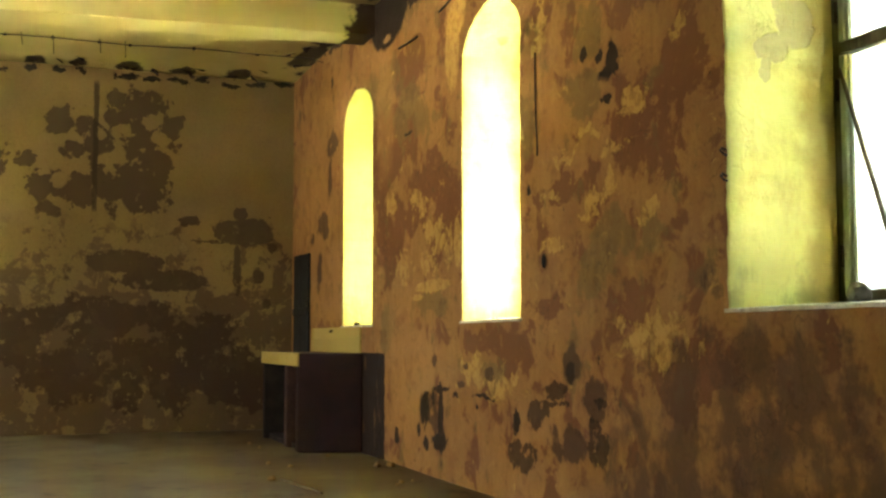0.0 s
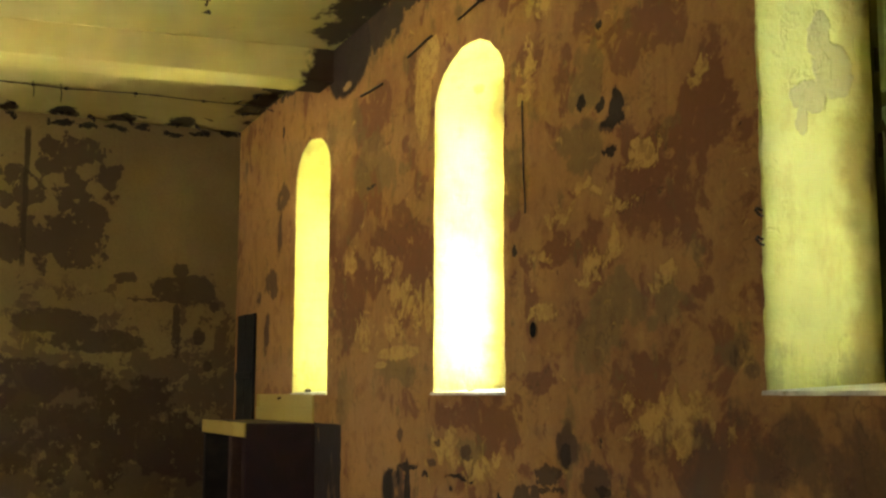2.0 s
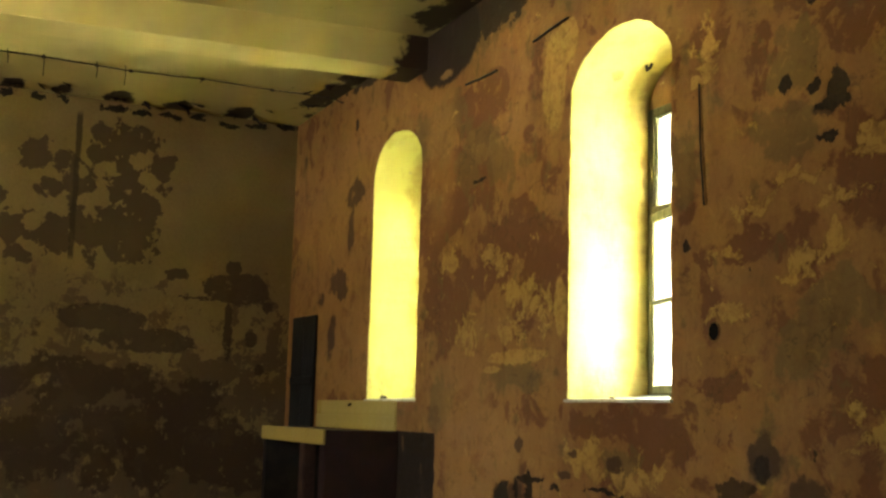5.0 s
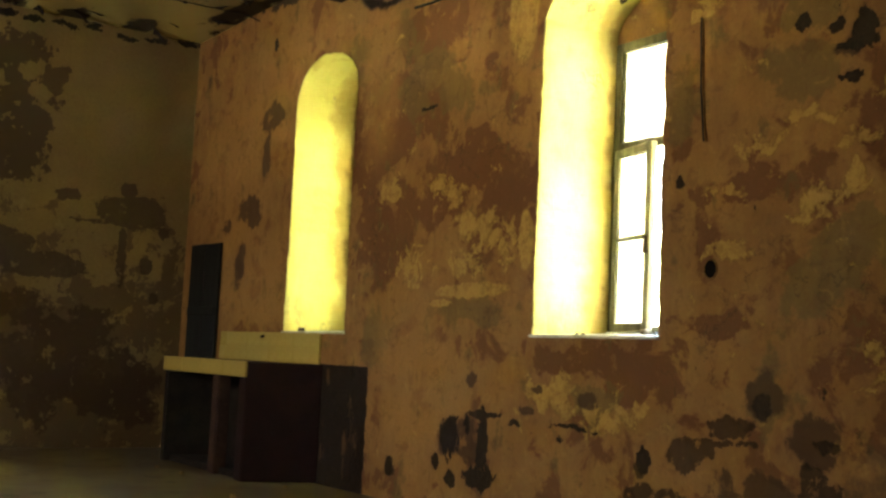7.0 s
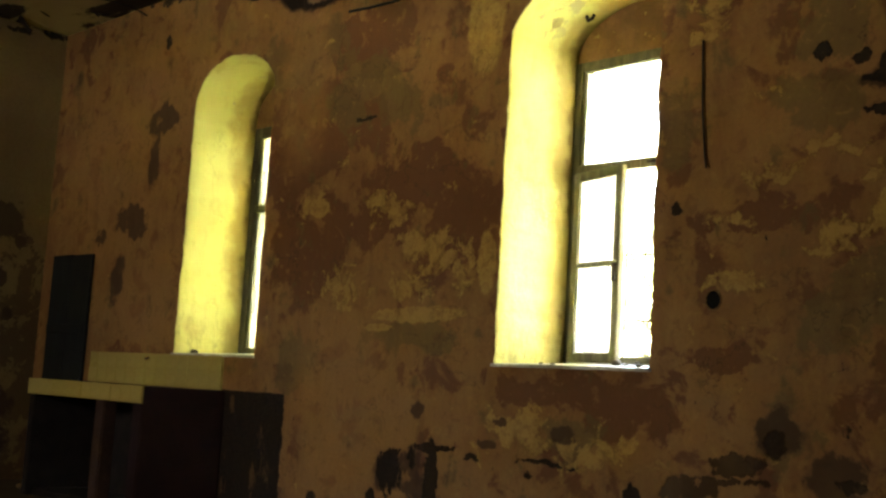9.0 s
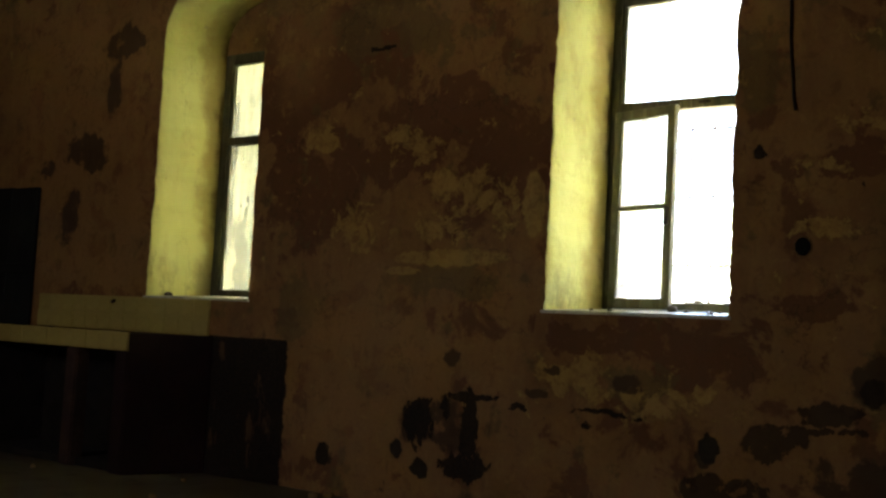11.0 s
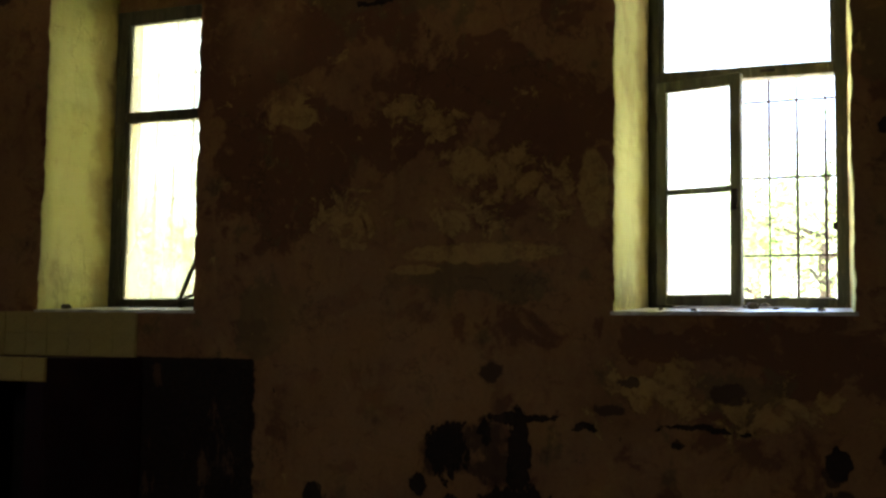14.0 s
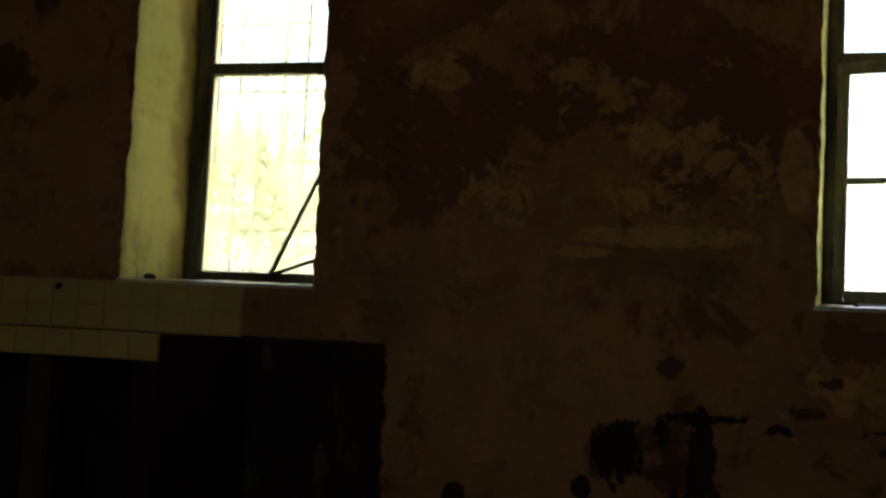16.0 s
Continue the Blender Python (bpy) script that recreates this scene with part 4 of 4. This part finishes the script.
board = thing("dark_panel", (0.6, -0.02, 0), "tall blackened wooden panel standing against the corner wall", "panel")
part("panel_board", box(0.25, 0.60, -0.038, -0.006, 0.0, 1.985, 0.004), M_BLACK, board)
part("panel_board", box(0.604, 0.945, -0.036, -0.006, 0.0, 1.978, 0.004), M_BLACK, board)
part("batten", box(0.27, 0.93, -0.055, -0.038, 1.30, 1.38, 0.004), M_BLACK, board)

# ---- fixings on the wall ----
pipe = thing("wall_pipe_hole", (7.0, 0, 1.495), "round black pipe hole with a crumbling rim in the wall", "pipe hole")
ring = bmesh.new()
rings = []
for rr, yy in ((0.046, 0.0), (0.043, -0.005), (0.039, -0.006), (0.037, -0.001)):
    rings.append([ring.verts.new((7.0 + rr * math.cos(a * math.pi / 10) * (1 + 0.08 * math.sin(3 * a)), yy, 1.495 + 1.15 * rr * math.sin(a * math.pi / 10))) for a in range(20)])
for r0_, r1_ in zip(rings, rings[1:]):
    for a in range(20):
        ring.faces.new((r0_[a], r0_[(a + 1) % 20], r1_[(a + 1) % 20], r1_[a]))
part("rim", ring, M_BRICKY, pipe)
# flat black disc on the wall, coloured as the shade inside the hole
disc = bmesh.new()
disc.faces.new([disc.verts.new((7.0 + 0.040 * math.cos(a * math.pi / 10), -0.004, 1.495 + 0.046 * math.sin(a * math.pi / 10))) for a in range(20)])
part("bore", disc, M_BORE, pipe)


def cable(points, r, label, name="cable"):
    pts = [Vector(p) for p in points]
    fine = []
    for i in range(len(pts) - 1):
        for s in range(6):
            f = s / 6
            p = pts[i].lerp(pts[i + 1], f)
            fine.append(p + noise.noise_vector(p * 6) * 0.006 * math.sin(math.pi * f))
    fine.append(pts[-1])
    return tagged(part(name, tube(fine, r, 6), M_CABLE), label, "cable")


cable([(6.905, -0.012, 2.79), (6.912, -0.014, 2.5), (6.935, -0.014, 2.20), (6.95, -0.022, 2.14)], 0.0055, "short black cable stub hanging down the wall")
cable([(6.372, -0.012, 3.56), (6.20, -0.012, 3.552), (6.02, -0.012, 3.54)], 0.006, "black cable end running to an insulator")
cable([(5.58, -0.012, 3.56), (5.36, -0.014, 3.548), (5.14, -0.012, 3.53)], 0.008, "black cable stub on the plaster")
cable([(4.62, -0.012, 3.47), (4.36, -0.012, 3.475), (4.13, -0.012, 3.49)], 0.009, "black cable stub on the plaster")
tagged(part("insulator", lump((6.378, -0.02, 3.545), (0.038, 0.03, 0.04), 2, 0.1), M_CABLE), "black ceramic cable insulator on the wall", "insulator")

# slack ceiling wire with insulators and loose strands
wire_pts = [(1.28, -4.6, 4.055), (1.29, -3.7, 4.04), (1.30, -2.75, 4.052), (1.31, -2.0, 4.035), (1.34, -1.36, 4.052), (1.36, -0.7, 4.04), (1.42, -0.15, 4.03), (1.44, -0.005, 3.99)]
ceiling_wire = cable(wire_pts, 0.006, "thin black wire strung along the ceiling", "ceiling_wire")
for i, (kx, ky, kz) in enumerate(((1.295, -3.2, 4.044), (1.30, -2.75, 4.050), (1.306, -2.3, 4.042), (1.31, -2.0, 4.034), (1.34, -1.36, 4.050), (1.36, -0.7, 4.038))):
    part("wire_knot", lump((kx, ky, kz - 0.012), (0.014, 0.022, 0.018), 50 + i, 0.3), M_CABLE, ceiling_wire, "knotted wire tie")
for yy, drop in ((-3.55, 0.16), (-3.05, 0.10), (-2.75, 0.17), (-2.30, 0.12), (-2.05, 0.15), (-1.36, 0.03)):
    cable([(1.30, yy, CEIL), (1.27, yy + 0.01, CEIL - drop * 0.6), (1.20, yy + 0.015, CEIL - drop)], 0.0045, "loose wire strand hanging from the ceiling", "wire_strand")
hook = thing("ceiling_hook", (4.3, -1.27, CEIL), "rusty iron ceiling hook with a torn plate", "hook")
part("plate", box(4.22, 4.42, -1.36, -1.24, CEIL - 0.014, CEIL - 0.001, 0.003), M_IRON, hook)
part("hook_stem", tube([(4.30, -1.28, CEIL), (4.30, -1.28, CEIL - 0.05), (4.27, -1.28, CEIL - 0.07), (4.24, -1.28, CEIL - 0.05)], 0.008), M_IRON, hook)
plaster_flake((3.95, -1.22, CEIL), 0.10, 0.02, 200, 31.0)
tagged(part("mortar_crumb", lump((1.93, -0.50, COUNTER_TOP - 0.008), (0.035, 0.02, 0.010), 41), M_STONE), "dark crumb of mortar on the counter edge", "rubble")
for hz in (1.865, 1.75):
    b = tube([(8.925, 0.0, hz), (8.915, -0.022, hz + 0.012), (8.925, -0.035, hz), (8.935, -0.022, hz - 0.02), (8.93, -0.004, hz - 0.022)], 0.006, 6)
    tagged(part("iron_staple", b, M_IRON), "bent rusty iron staple at the niche edge", "staple", "staples on the niche edge")

# debris on the floor
stick("floor_lath", (4.9, -1.14, 0.012), (5.75, -1.05, 0.012), 0.014, M_WOOD, "dark broken lath lying on the floor")
rng = random.Random(4)
for i in range(26):
    x, y = rng.uniform(0.4, 8.5), -rng.uniform(0.06, 0.5) if i % 3 else -rng.uniform(0.6, 2.6)
    if 1.0 < x < 3.1 and y > -0.75:
        continue
    s = rng.uniform(0.012, 0.04)
    tagged(part("plaster_crumb", lump((x, y, 0.0), (s, s * rng.uniform(0.6, 1), s * 0.6), i), M_PLAIN), "crumb of fallen ochre plaster on the floor", "rubble", "fallen plaster crumbs")

# ---- outside ----
bm = bmesh.new()
bmesh.ops.create_grid(bm, x_segments=60, y_segments=60, size=2000)
for v in bm.verts:
    v.co.z = -0.45
tagged(part("ground", bm, M_GROUND), "pale dry trodden ground around the building", "ground", kind="structure")


def tree(seed, height, spread):
    r = random.Random(seed)
    t = thing("tree", (0, 0, -0.45), "leafy broad tree with an uneven open crown", "tree", "trees outside the windows")
    tb = bmesh.new()
    tube([(0, 0, -0.5), (0.05, 0.02, height * 0.25), (-0.05, 0.1, height * 0.55), (0.1, 0.05, height * 0.9)], 0.16, 8, tb, 0.25)
    tips = []
    for i in range(15):
        a, h0 = r.uniform(0, 6.28), height * r.uniform(0.34, 0.75)
        l = spread * r.uniform(0.5, 1.0) * (1.1 - h0 / height * 0.5)
        p = Vector((0, 0.04, h0))
        q = p + Vector((math.cos(a) * l * 0.5, math.sin(a) * l * 0.5, l * 0.25))
        e = p + Vector((math.cos(a) * l, math.sin(a) * l, l * r.uniform(0.2, 0.6)))
        tube([p, q, e], 0.05, 5, tb, 0.3)
        tips += [q, e, q.lerp(e, 0.5)]
    part("trunk", tb, M_BARK, t)
    vs, fs = [], []
    for c in tips + [Vector((0, 0, height))]:
        for _ in range(4):
            cc = c + Vector((r.gauss(0, 0.45), r.gauss(0, 0.45), r.gauss(0, 0.35)))
            size = r.uniform(0.18, 0.42)
            for _ in range(30):
                p = cc + Vector((r.gauss(0, size), r.gauss(0, size), r.gauss(0, size * 0.8)))
                q = Euler((r.uniform(-1, 1), r.uniform(-1, 1), r.uniform(0, 6.28))).to_matrix()
                s = r.uniform(0.05, 0.10)
                n = len(vs)
                vs += [p + q @ Vector((-s, 0, 0)), p + q @ Vector((0, -s * 0.5, s * 0.1)), p + q @ Vector((s, 0, 0)), p + q @ Vector((0, s * 0.5, s * 0.1))]
                fs.append((n, n + 1, n + 2, n + 3))
    me = bpy.data.meshes.new("crown")
    me.from_pydata(vs, [], fs)
    me.materials.append(M_LEAF)
    crown = new("crown", me)
    crown.parent = t
    crown.matrix_parent_inverse = t.matrix_basis.inverted()
    return t


t1 = tree(11, 4.6, 2.6)
t2 = tree(23, 5.4, 2.9)
t1.matrix_basis = pose(5.6, 15.0, -0.45)
t2.matrix_basis = pose(-3.2, 14.0, -0.45)
for src, x, y, rz in ((t1, 0.6, 19.0, 70), (t2, 10.2, 19.5, 140), (t1, -8.5, 17.0, 200), (t2, 3.4, 24.0, 260)):
    copy_thing(src, pose(x, y, -0.45, rz=rz))
